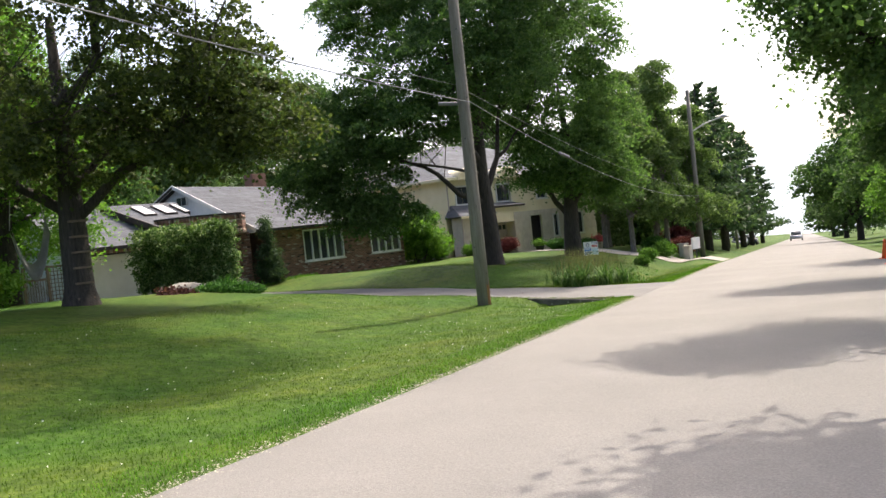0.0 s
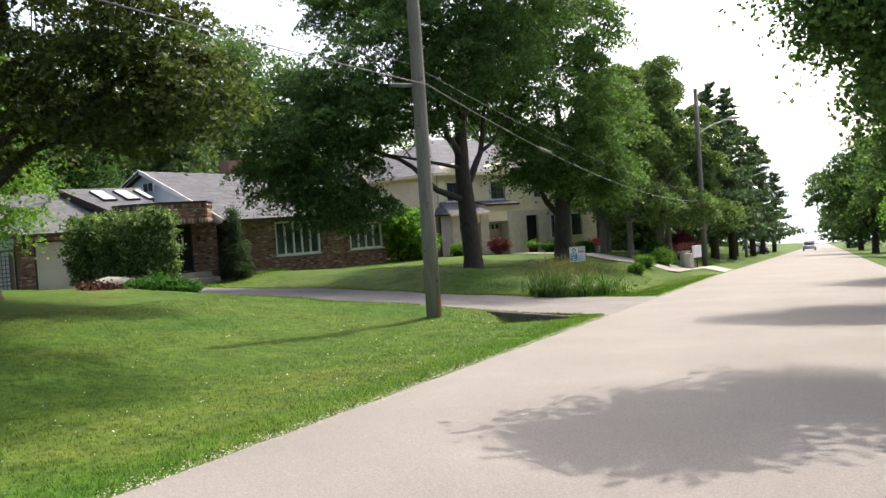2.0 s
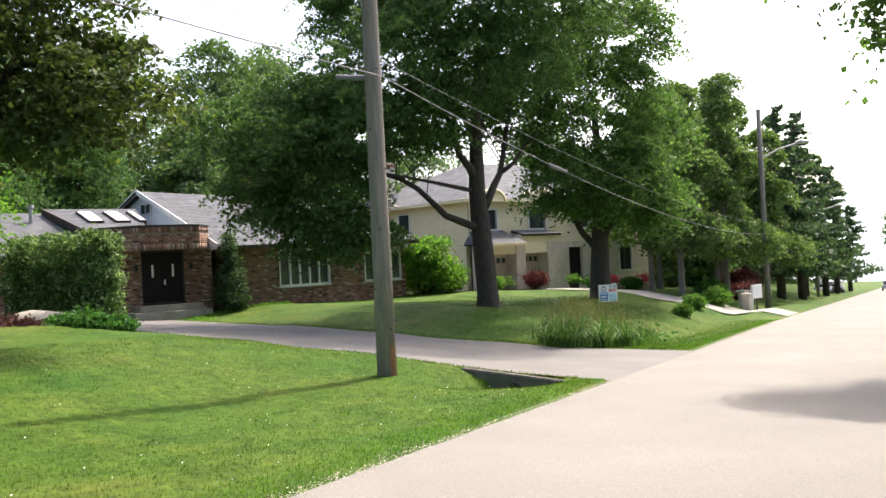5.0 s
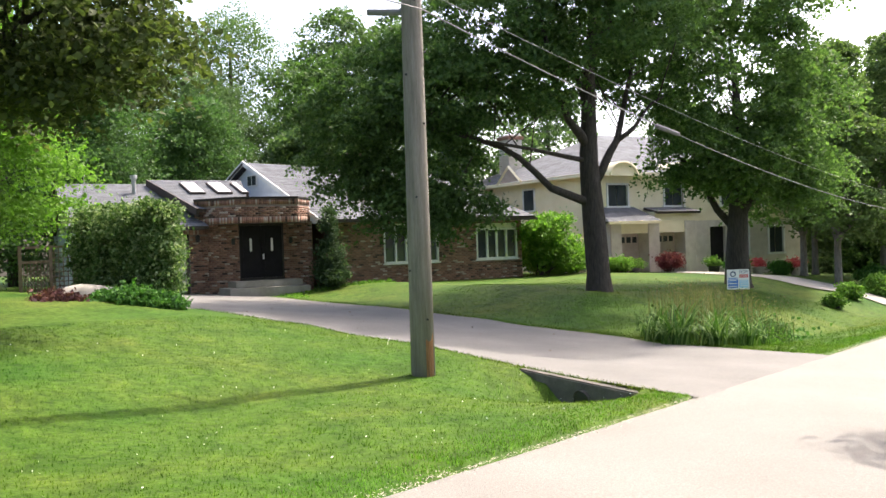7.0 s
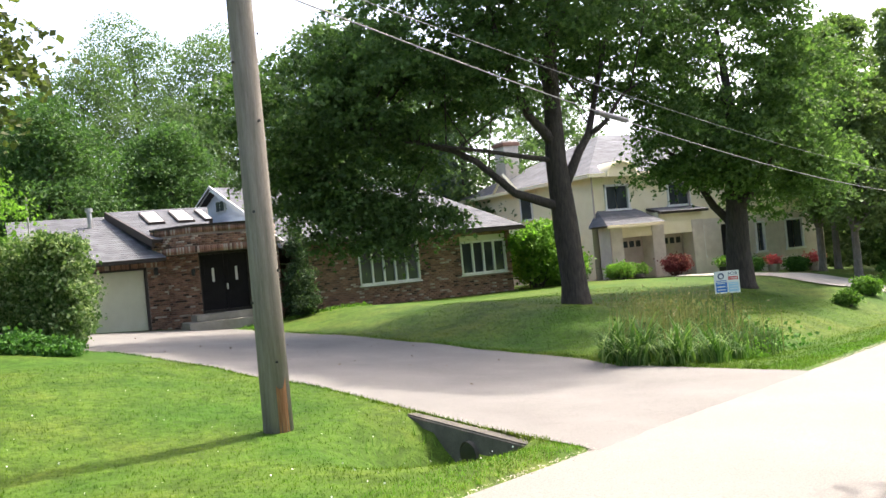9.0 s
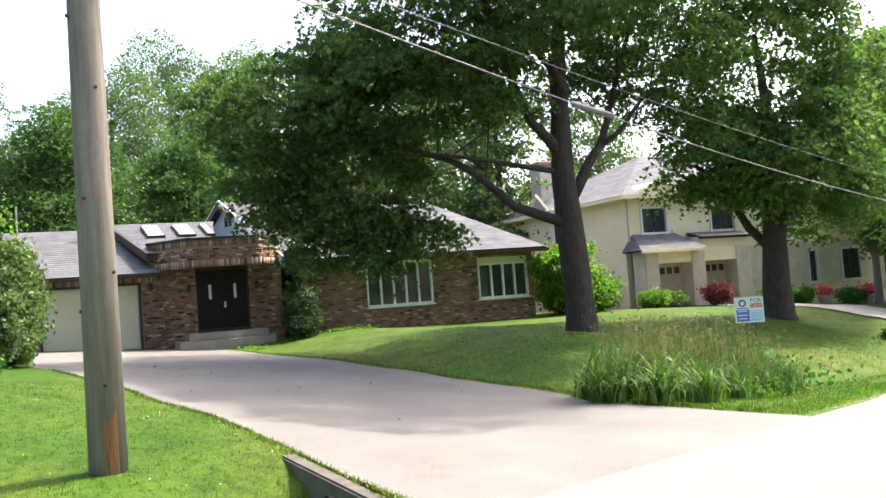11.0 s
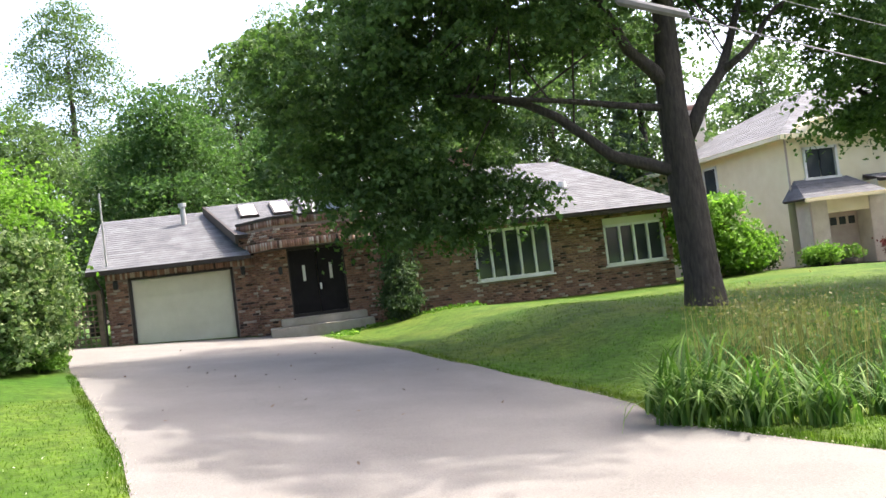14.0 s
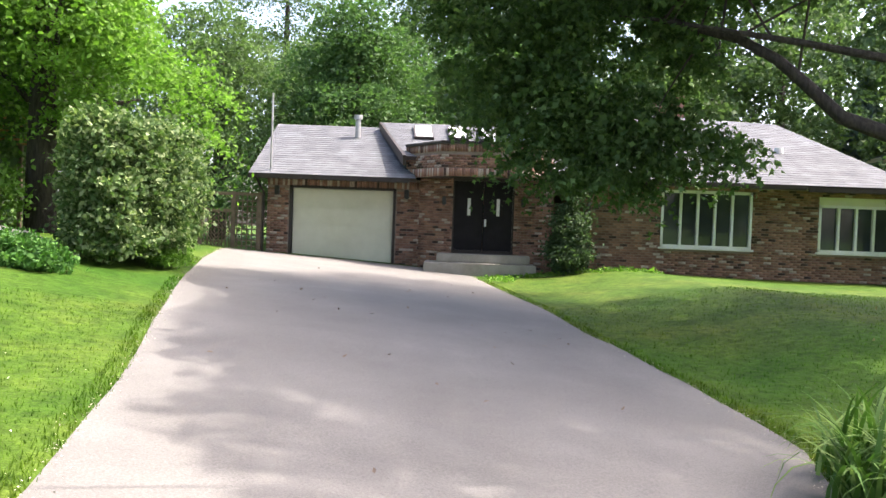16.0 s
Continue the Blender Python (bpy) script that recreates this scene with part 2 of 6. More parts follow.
L_MEADOW = leafy("meadow_leaves", (0.035, 0.075, 0.026), (0.062, 0.115, 0.042), (0.115, 0.17, 0.07), 0.35)
L_STALK = leafy("dry_stalks", (0.1, 0.11, 0.045), (0.17, 0.16, 0.075), (0.25, 0.22, 0.12), 0.3)
# dirty culvert concrete, its colour also darkened for the shade it stands in
M_OLDCONC = surface("dirty_shaded_concrete", [(0.25, (0.06, 0.056, 0.046)), (0.55, (0.11, 0.102, 0.085)), (0.85, (0.18, 0.165, 0.14))], 3.5, 40, 0.5, 0.95, 0.7, depth=0.01)
L_RED = leafy("red_leaves", (0.09, 0.018, 0.028), (0.16, 0.036, 0.05), (0.25, 0.08, 0.09), 0.3)
L_PINK = leafy("pink_flowers", (0.5, 0.06, 0.1), (0.7, 0.12, 0.17), (0.8, 0.25, 0.28), 0.3)
L_JUNIPER = leafy("juniper_needles", (0.04, 0.11, 0.025), (0.07, 0.18, 0.04), (0.13, 0.27, 0.065), 0.3)
L_PURPLE = leafy("purple_leaves", (0.045, 0.018, 0.022), (0.09, 0.035, 0.04), (0.16, 0.07, 0.07), 0.25)
L_BIRCH = leafy("birch_leaves", (0.085, 0.13, 0.05), (0.125, 0.18, 0.07), (0.18, 0.24, 0.1), 0.45)

# ---------------- mesh helpers ----------------
def part(name, bm, material, parent=None, label="", smooth=False):
    """One mesh object from a bmesh in world coordinates, under its thing or part."""
    me = bpy.data.meshes.new(name)
    if isinstance(bm, bmesh.types.BMesh):
        bmesh.ops.recalc_face_normals(bm, faces=bm.faces)
        bm.to_mesh(me)
        bm.free()
    else:
        me = bm
    if smooth:
        me.polygons.foreach_set("use_smooth", [True] * len(me.polygons))
    me.materials.append(material)
    ob = new(name, me)
    if parent:
        ob.parent = parent
        if parent.type == "EMPTY":
            ob.matrix_parent_inverse = Matrix.Translation(parent.location).inverted()
    if label:
        ob["label"] = label
    return ob


def thing(name, at, label, category, group="", kind=""):
    e = new(name)
    e.location = at
    e.empty_display_size = 0.2
    return tagged(e, label, category, group, kind)


def box(bm, x0, x1, y0, y1, z0, z1, m=None):
    v = [bm.verts.new(Vector((x, y, z)) if m is None else m @ Vector((x, y, z))) for x in (x0, x1) for y in (y0, y1) for z in (z0, z1)]
    for f in ((0, 1, 3, 2), (4, 6, 7, 5), (0, 4, 5, 1), (2, 3, 7, 6), (0, 2, 6, 4), (1, 5, 7, 3)):
        bm.faces.new([v[i] for i in f])
    return bm


def boxes(*specs):
    bm = bmesh.new()
    for s in specs:
        box(bm, *s)
    return bm


def soft_box(x0, x1, y0, y1, z0, z1, r=0.01, seg=2):
    bm = boxes((x0, x1, y0, y1, z0, z1))
    bmesh.ops.bevel(bm, geom=bm.edges[:], offset=r, segments=seg, affect="EDGES")
    return bm


def tube(bm, pts, radii, n=10, cap=True):
    """A round limb through the points, with a radius at each."""
    pts = [Vector(p) for p in pts]
    rings = []
    side = None
    for i, p in enumerate(pts):
        d = (pts[min(i + 1, len(pts) - 1)] - pts[max(i - 1, 0)]).normalized()
        if side is None:
            side = d.cross(Vector((0, 0, 1)) if abs(d.z) < 0.9 else Vector((1, 0, 0))).normalized()
        side = (side - d * side.dot(d)).normalized()
        other = d.cross(side)
        rings.append([bm.verts.new(p + (side * math.cos(a) + other * math.sin(a)) * radii[i]) for a in (2 * math.pi * k / n for k in range(n))])
    for a, b in zip(rings, rings[1:]):
        for k in range(n):
            bm.faces.new((a[k], a[(k + 1) % n], b[(k + 1) % n], b[k]))
    if cap:
        bm.faces.new(rings[0][::-1])
        bm.faces.new(rings[-1])
    return bm


def slab(bm, ring, thick):
    """A plate over a flat ring of points, thickened downwards along its normal."""
    ring = [Vector(p) for p in ring]
    n = (ring[1] - ring[0]).cross(ring[2] - ring[0]).normalized()
    if n.z < 0:
        n.negate()
    top = [bm.verts.new(p) for p in ring]
    low = [bm.verts.new(p - n * thick) for p in ring]
    bm.faces.new(top)
    bm.faces.new(low[::-1])
    for i in range(len(ring)):
        j = (i + 1) % len(ring)
        bm.faces.new((top[i], low[i], low[j], top[j]))
    return bm


def mesh_from(name, verts, faces_n, n):
    """A mesh from arrays: verts (k, 3), faces_n (m, n) indices."""
    me = bpy.data.meshes.new(name)
    me.vertices.add(len(verts))
    me.vertices.foreach_set("co", np.asarray(verts, np.float32).ravel())
    me.loops.add(faces_n.size)
    me.loops.foreach_set("vertex_index", faces_n.astype(np.int32).ravel())
    me.polygons.add(len(faces_n))
    me.polygons.foreach_set("loop_start", np.arange(0, faces_n.size, n, dtype=np.int32))
    me.polygons.foreach_set("loop_total", np.full(len(faces_n), n, np.int32))
    me.update(calc_edges=True)
    return me


def leaf_mesh(name, centres, size, rng, droop=0.3, long=1.3, flat=0.0, lobed=False):
    """Small folded leaves at the given centres; flat turns their faces up, lobed gives each side lobes."""
    k = len(centres)
    if flat:
        up = rng.normal(size=(k, 3)) * (1.0 - flat)
        up[:, 2] += flat
        a = np.cross(up, rng.normal(size=(k, 3)))
        a /= np.linalg.norm(a, axis=1)[:, None]
        a[:, 2] -= droop
    else:
        a = rng.normal(size=(k, 3))
        a[:, 2] -= droop
        up = rng.normal(size=(k, 3))
    a /= np.linalg.norm(a, axis=1)[:, None]
    b = np.cross(a, up)
    b /= np.linalg.norm(b, axis=1)[:, None]
    c = np.cross(b, a)
    s = (size * rng.uniform(0.6, 1.3, k))[:, None]
    i = np.arange(k)[:, None]
    if lobed:
        v = np.empty((k, 6, 3))
        for j, (p, q, w) in enumerate(((-0.5, 0, 0), (0.08, 0.52, -0.14), (0.1, 0.16, 0), (0.55, 0, -0.1), (0.1, -0.16, 0), (0.08, -0.52, -0.14))):
            v[:, j] = centres + a * s * long * p + b * s * q + c * s * w
        i = i * 6
        tri = np.concatenate([np.concatenate([i, i + p, i + q], 1) for p, q in ((1, 2), (2, 4), (4, 5))] + [np.concatenate([i + 2, i + 3, i + 4], 1)])
    else:
        v = np.empty((k, 4, 3))
        v[:, 0] = centres - a * s * long * 0.5
        v[:, 1] = centres + b * s * 0.45 + c * s * 0.12
        v[:, 2] = centres + a * s * long * 0.5
        v[:, 3] = centres - b * s * 0.45 + c * s * 0.12
        i = i * 4
        tri = np.concatenate([np.concatenate([i, i + 1, i + 2], 1), np.concatenate([i, i + 2, i + 3], 1)])
    return mesh_from(name, v.reshape(-1, 3), tri, 3)


def clump_points(rng, blobs, clumps, per, spread, spray=False):
    """Centres of leaves: clumps near the skin of each blob (x, y, z, rx, ry, rz, share); as sprays they are thin drooping discs."""
    out = []
    total = sum(b[6] for b in blobs)
    for x, y, z, rx, ry, rz, share in blobs:
        k = max(3, int(clumps * share / total))
        d = rng.normal(size=(k, 3))
        d /= np.linalg.norm(d, axis=1)[:, None]
        r = rng.uniform(0.25, 1.0, k) ** 0.45
        c = np.array([x, y, z]) + d * r[:, None] * np.array([rx, ry, rz])
        w = rng.uniform(0.6, 1.5, (k, 1)).repeat(per, 0)
        if spray:
            g = rng.normal(size=(k * per, 3)).clip(-1.7, 1.7) * np.array([spread, spread, spread * 0.2]) * w
            flat = d * np.array([1, 1, 0])
            slope = (flat * 0.35).repeat(per, 0)
            g[:, 2] -= (g * slope).sum(1) + 0.3 * (g[:, :2] ** 2).sum(1) / (spread * w[:, 0])
        else:
            g = rng.normal(size=(k * per, 3)) * np.array([spread, spread, spread * 0.6]) * w
        out.append(np.repeat(c, per, 0) + g)
    return np.concatenate(out)


def bent(rng, a, b, sag=0.0, n=6, wob=0.12):
    """A slightly wavering line from a to b."""
    a, b = Vector(a), Vector(b)
    out = []
    for i in range(n):
        k = i / (n - 1)
        p = a.lerp(b, k)
        if 0 < i < n - 1:
            p += Vector(rng.normal(size=3)) * wob * (b - a).length * 0.15
        p.z += sag * math.sin(k * math.pi)
        out.append(p)
    return out


def tree(name, base, trunk_pts, trunk_r, limbs, blobs, clumps, per, spread, leaf, bark, leaves, label, seed, droop=0.3, group="", category="tree", twigs=40, flat=0.55, lobed=False):
    """A tree: flared tapered trunk, limbs and twigs in one mesh, and a crown of small leaves."""
    rng = np.random.default_rng(seed)
    t = thing(name, base, label, category, group)
    bm = bmesh.new()
    tube(bm, trunk_pts, trunk_r, 14)
    part("trunk", bm, bark, t, smooth=True)
    ends = []
    for pts, r0, r1 in limbs:
        bm = bmesh.new()
        n = len(pts)
        tube(bm, pts, [r0 + (r1 - r0) * i / (n - 1) for i in range(n)], 8)
        part("limb", bm, bark, t, smooth=True)
        ends.append((Vector(pts[n // 2]), Vector(pts[-1])))
    pts = clump_points(rng, blobs, clumps, per, spread, True)
    if twigs and ends:
        bm = bmesh.new()
        for i in range(twigs):
            a, b = ends[int(rng.integers(len(ends)))]
            st = a.lerp(b, float(rng.uniform(0, 1)))
            tube(bm, bent(rng, st, Vector(pts[int(rng.integers(len(pts)))]).lerp(st, 0.35), 0.1, 4), [0.024, 0.018, 0.012, 0.006], 4)
        tagged(part("branchwork", bm, bark, t), kind="stuff")
    tagged(part("crown", leaf_mesh("crown", pts, leaf, rng, droop, 1.2, flat, lobed), leaves, t), kind="stuff")
    return t

# ---------------- terrain ----------------
# s runs along the road, l to its left (towards the houses)
def sl(x, y):
    return -0.4039 * x + 0.9148 * y, -0.9148 * x - 0.4039 * y


def xy(s, l):
    return -0.4039 * s - 0.9148 * l, 0.9148 * s - 0.4039 * l


def eased(v, pts):
    if v <= pts[0][0]:
        return pts[0][1]
    for (a, fa), (b, fb) in zip(pts, pts[1:]):
        if v <= b:
            k = (v - a) / (b - a)
            return fa + (fb - fa) * (k * k * (3 - 2 * k) * 0.5 + k * 0.5)
    return pts[-1][1]


ROAD_L, ROAD_R = -1.55, -8.6


def road_z(s):
    return 0.85 - 0.04 * max(s, -60) - 0.006 * max(0, s - 45)


LAWN_B = [(-1.55, 0.0), (-0.4, -0.1), (1.0, -0.16), (2.9, 0.3), (6.3, 0.9), (10, 1.08), (18, 1.15), (24, 1.0), (30, 0.95), (60, 0.95)]
LAWN_A = [(-1.55, 0.0), (-0.5, 0.0), (1.0, -0.03), (2.4, -0.02), (4.5, 0.3), (8, 0.68), (13, 1.05), (20, 1.1), (30, 1.05), (60, 1.0)]
DRIVE = [(-1.55, 0.0), (2, 0.06), (4.5, 0.19), (6, 0.25), (8, 0.42), (12.3, 0.63), (22.8, 0.94), (30, 1.0)]
D_LEFT = [(-7.35, 21.3), (-8.6, 21.2), (-10.4, 21.05), (-11.6, 20.98), (-14.2, 20.52), (-18.0, 19.6), (-23.2, 18.35), (-27.3, 17.45), (-33.8, 16.3)]
D_RIGHT = [(-9.9, 27.75), (-10.5, 27.15), (-11.8, 26.65), (-13.3, 26.1), (-14.8, 26.4), (-17.9, 26.1), (-20.7, 25.4), (-25.5, 24.7), (-32.4, 23.6), (-33.8, 23.4)]
D_POLY = [Vector(p) for p in D_LEFT + D_RIGHT[::-1]]


def drive_side(x, y):
    """Distance to the driveway's outline: positive outside."""
    p, best, inside = Vector((x, y)), 1e9, False
    for a, b in zip(D_POLY, D_POLY[1:] + D_POLY[:1]):
        ab = b - a
        k = max(0.0, min(1.0, (p - a).dot(ab) / ab.length_squared))
        best = min(best, (p - a - ab * k).length)
        if (a.y > y) != (b.y > y) and x < (b.x - a.x) * (y - a.y) / (b.y - a.y) + a.x:
            inside = not inside
    return -best if inside else best


def drive_z(s, l):
    return road_z(s) + eased(l, DRIVE) - 0.025 * (s - 28) * min(1.0, max(0.0, (l - 0.5) / 4))


def ground_z(x, y):
    s, l = sl(x, y)
    if ROAD_R < l < ROAD_L:
        return road_z(s) - 0.08
    if l <= ROAD_R:
        return road_z(s) + 0.35 * min(1.0, max(0.0, (ROAD_R - l - 1.5) / 8)) - 0.1 * math.exp(-((l + 10.4) / 1.0) ** 2)
    k = min(1.0, max(0.0, (s - 22) / 6))
    z = road_z(s) + eased(l, LAWN_A) * (1 - k) + eased(l, LAWN_B) * k
    if s > 42:
        z += 0.35 * min(1.0, (s - 42) / 8) * min(1.0, max(0.0, l + 1.3))
    # the ditch beyond the driveway, and the hollow before the culvert
    if s > 26:
        z -= 0.12 * math.exp(-((l - 0.75) / 0.8) ** 2) * min(1.0, (s - 26) / 5)
    else:
        z -= 0.55 * math.exp(-((l - 0.4) / 0.8) ** 2 - ((s - 22.6) / 1.0) ** 2)
    if -4 < s < 60:
        z += 0.035 * noise.noise(Vector((x * 0.35, y * 0.35, 0))) * min(1.0, max(0.0, l + 1.55))
        if s > 15 and l < 26:
            d = drive_side(x, y)
            if d < 5:
                k = min(1.0, max(0.0, d / (4.5 if s > 26 else 3.5)))
                k = k * k * (3 - 2 * k)
                dz = drive_z(s, l)
                hollow = 0.7 * math.exp(-((l - 0.4) / 0.85) ** 2 - ((s - 22.5) / 1.05) ** 2) if s < 26 else 0
                z = dz + (z - dz) * k + max(-0.08, min(0.03, d * 0.3)) - hollow * (1 - k) * min(1.0, max(0.0, d * 12 - 0.5))
    return z


def grid_mesh(name, us, vs, fn):
    verts = np.array([fn(u, v) for u in us for v in vs])
    nu, nv = len(us), len(vs)
    i = (np.arange(nu - 1)[:, None] * nv + np.arange(nv - 1)).ravel()[:, None]
    return mesh_from(name, verts, np.concatenate([i, i + nv, i + nv + 1, i + 1], 1), 4)


SS = [-60, -40, -25, -15, -10] + [-6 + 0.3 * i for i in range(200)] + [56, 60, 66, 74, 84, 96, 110, 130, 160, 200, 260, 350, 500, 800, 1500]
LS = [-500, -250, -120, -70, -40, -28, -20, -16, -13, -12, -11.3, -10.8, -10.3, -9.8, -9.3, -8.8, -8.62, -8.5, -5, -1.65, -1.53] + [-1.4 + 0.3 * i for i in range(110)] + [33, 36, 40, 48, 60, 80, 130, 250, 500]


def ground_at(s, l):
    x, y = xy(s, l)
    return (x, y, ground_z(x, y))


tagged(part("ground", grid_mesh("ground", SS, LS, ground_at), M_GRASS, smooth=True), "green mown lawn and verge sloping down to the road", "ground", kind="structure")


def road_at(s, l):
    x, y = xy(s, l)
    e = 0.05 * noise.noise(Vector((s * 1.3, l, 3))) if l in (ROAD_L, ROAD_R) else 0
    return (x + e, y, road_z(s) + 0.03 * (1 - ((l + 5.07) / 3.55) ** 2) - (0.03 if l in (ROAD_L, ROAD_R) else 0))


tagged(part("road", grid_mesh("road", SS, [ROAD_R, -8.4, -6.7, -5.07, -3.4, -1.75, ROAD_L], road_at), M_ROAD, smooth=True), "pale worn asphalt street without kerbs", "road", kind="structure")


def along(line, k):
    seg = [(Vector(a), Vector(b)) for a, b in zip(line, line[1:])]
    run = k * sum((b - a).length for a, b in seg)
    for a, b in seg:
        if run <= (b - a).length:
            return a.lerp(b, run / (b - a).length)
        run -= (b - a).length
    return seg[-1][1]


def drive_at(u, v):
    p = along(D_LEFT, u).lerp(along(D_RIGHT, u), v)
    s, l = sl(p.x, p.y)
    return (p.x, p.y, drive_z(s, l) + 0.012 - (0.03 if l < -1.5 else 0))


tagged(part("driveway", grid_mesh("driveway", [i / 60 for i in range(61)], [i / 16 for i in range(17)], drive_at), M_DRIVE, smooth=True), "grey asphalt driveway rising to the garage", "driveway", kind="structure")

# ---------------- brick house ----------------
HX = -30.66          # front of the wing
GX = -31.75          # front of the garage
house = thing("house", (-34, 27, 0.2), "brown brick bungalow with grey shingle roofs and faceted entry", "house")


def wall_y(x0, x1, y0, y1, z0, z1, holes=()):
    """A wall along y, from x0 to x1 thick, with openings (y0, y1, z0, z1) through it."""
    bm = bmesh.new()
    ys = sorted({y0, y1, *[h[0] for h in holes], *[h[1] for h in holes]})
    for a, b in zip(ys, ys[1:]):
        zs = [z0]
        for h in sorted(holes, key=lambda h: h[2]):
            if h[0] <= a + 1e-6 and h[1] >= b - 1e-6:
                zs += [h[2], h[3]]
        zs.append(z1)
        for c, d in zip(zs[::2], zs[1::2]):
            if d - c > 0.001:
                box(bm, x0, x1, a, b, c, d)
    bmesh.ops.remove_doubles(bm, verts=bm.verts[:], dist=0.0005)
    return bm


W1, W2 = (30.5, 33.1, 1.02, 2.66), (35.0, 37.15, 1.02, 2.6)
part("wall", wall_y(HX - 0.22, HX, 28.3, 37.4, -0.4, 2.85, (W1, W2)), M_MORTAR, house, "brick-faced front wall of the wing")
for spec in ((-41, HX - 0.22, 28.3, 28.5, -0.4, 2.85), (-41, HX - 0.22, 37.2, 37.4, -0.4, 2.85), (-41, -40.8, 28.5, 37.2, -0.4, 2.85)):
    part("wall", boxes(spec), M_BRICK, house)
GD = (19.65, 22.7, 0.1, 2.38)
part("wall", wall_y(GX - 0.22, GX, 18.9, 23.6, -0.3, 2.72, (GD,)), M_MORTAR, house, "brick-faced garage front")
part("wall", boxes((-40, GX - 0.22, 18.9, 19.05, -0.3, 2.9)), M_SIDING, house, "pale clapboard garage side")
part("wall", boxes((-40, -39.8, 19.45, 28.3, -0.3, 2.9)), M_BRICK, house)

BRICKS = {"red": [], "pale": [], "dark": []}
SINGLE = []


def lay_bricks(a, b, z0, z1, holes=(), single=None, seed=1):
    """Courses of brick on the wall line a to b (outer face to the right of the way). holes: (from, to, z0, z1) along the line."""
    rng = random.Random(seed)
    a, b = Vector(a), Vector(b)
    length = (b - a).length
    d = (b - a) / length
    out = Vector((d.y, -d.x))
    row = 0
    z = z0
    while z + 0.065 <= z1 + 0.001:
        u = -0.106 if row % 2 else 0.0
        while u < length - 0.02:
            u0, u1 = max(u, 0.0), min(u + 0.2, length)
            u += 0.212
            if u1 - u0 < 0.03:
                continue
            for h in holes:
                if z + 0.06 > h[2] and z < h[3]:
                    if u0 < h[0] < u1:
                        u1 = h[0]
                    elif u0 < h[1] < u1:
                        u0 = h[1]
                    elif u0 >= h[0] and u1 <= h[1]:
                        u1 = u0
            if u1 - u0 < 0.03:
                continue
            k = rng.random()
            tone = "pale" if k < 0.1 else "dark" if k < 0.17 else "red"
            proud = 0.012 + rng.uniform(-0.004, 0.005)
            item = (a + d * u0, d * (u1 - u0), out * proud, z + rng.uniform(-0.002, 0.002), 0.062, tone)
            if single and single[0] < u0 < single[1] and single[2] < z < single[3] and len(SINGLE) < 300 and u1 - u0 > 0.19:
                SINGLE.append((a + d * (u0 + u1) / 2, d, out, z, tone))
            else:
                BRICKS[tone].append(item)
        z += 0.074
        row += 1


def soldier(a, b, z0, z1, seed=2):
    """A course of upright bricks."""
    rng = random.Random(seed)
    a, b = Vector(a), Vector(b)
    length = (b - a).length
    d = (b - a) / length
    out = Vector((d.y, -d.x))
    u = 0.0
    while u < length - 0.04:
        k = rng.random()
        BRICKS["pale" if k < 0.2 else "dark" if k < 0.28 else "red"].append((a + d * u, d * min(0.064, length - u), out * 0.02, z0, z1 - z0, ""))
        u += 0.075


# the way runs so that its right-hand side faces the street
lay_bricks((HX, 28.3), (HX, 37.4), -0.05, 2.8, [(W1[0] - 28.3, W1[1] - 28.3, W1[2] - 0.05, W1[3]), (W2[0] - 28.3, W2[1] - 28.3, W2[2] - 0.05, W2[3])], (0.1, 2.15, 0.2, 2.6), 5)
lay_bricks((GX, 18.9), (GX, 23.55), 0.0, 2.42, [(GD[0] - 18.9 - 0.1, GD[1] - 18.9 + 0.1, 0, 2.42)], None, 6)
soldier((GX, 18.9), (GX, 23.55), 2.44, 2.66, 7)

# entry: angled brick cheeks, a flat door wall, and a faceted parapet above
ARC = [Vector(p) for p in ((-31.85, 23.05), (-30.1, 24.15), (-29.85, 26.5), (-30.95, 27.4))]
E_L, E_D0, E_D1, E_R = Vector((-31.7, 23.5)), Vector((-31.0, 24.5)), Vector((-31.0, 26.3)), Vector((-30.75, 27.4))
entry_bm = bmesh.new()


def wall_line(bm, a, b, z0, z1, thick=0.2):
    d = (b - a).normalized()
    inn = Vector((-d.y, d.x)) * thick
    ring = [a, b, b + inn, a + inn]
    lo = [bm.verts.new((p.x, p.y, z0)) for p in ring]
    hi = [bm.verts.new((p.x, p.y, z1)) for p in ring]
    bm.faces.new(lo[::-1])
    bm.faces.new(hi)
    for i in range(4):
        j = (i + 1) % 4
        bm.faces.new((lo[i], lo[j], hi[j], hi[i]))


wall_line(entry_bm, E_L, E_D0, -0.2, 2.85)
part("entry_wall", entry_bm, M_MORTAR, house)
entry_bm = bmesh.new()
wall_line(entry_bm, E_D1, E_R, -0.2, 2.85)
part("entry_wall", entry_bm, M_MORTAR, house)
lay_bricks(E_L, E_D0, 0.05, 2.8, (), None, 8)
lay_bricks(E_D1, E_R, 0.05, 2.8, (), None, 9)
lay_bricks(E_R, (-32.0, 27.42), 0.05, 2.8, (), None, 10)
par_bm = bmesh.new()
cap_bm = bmesh.new()


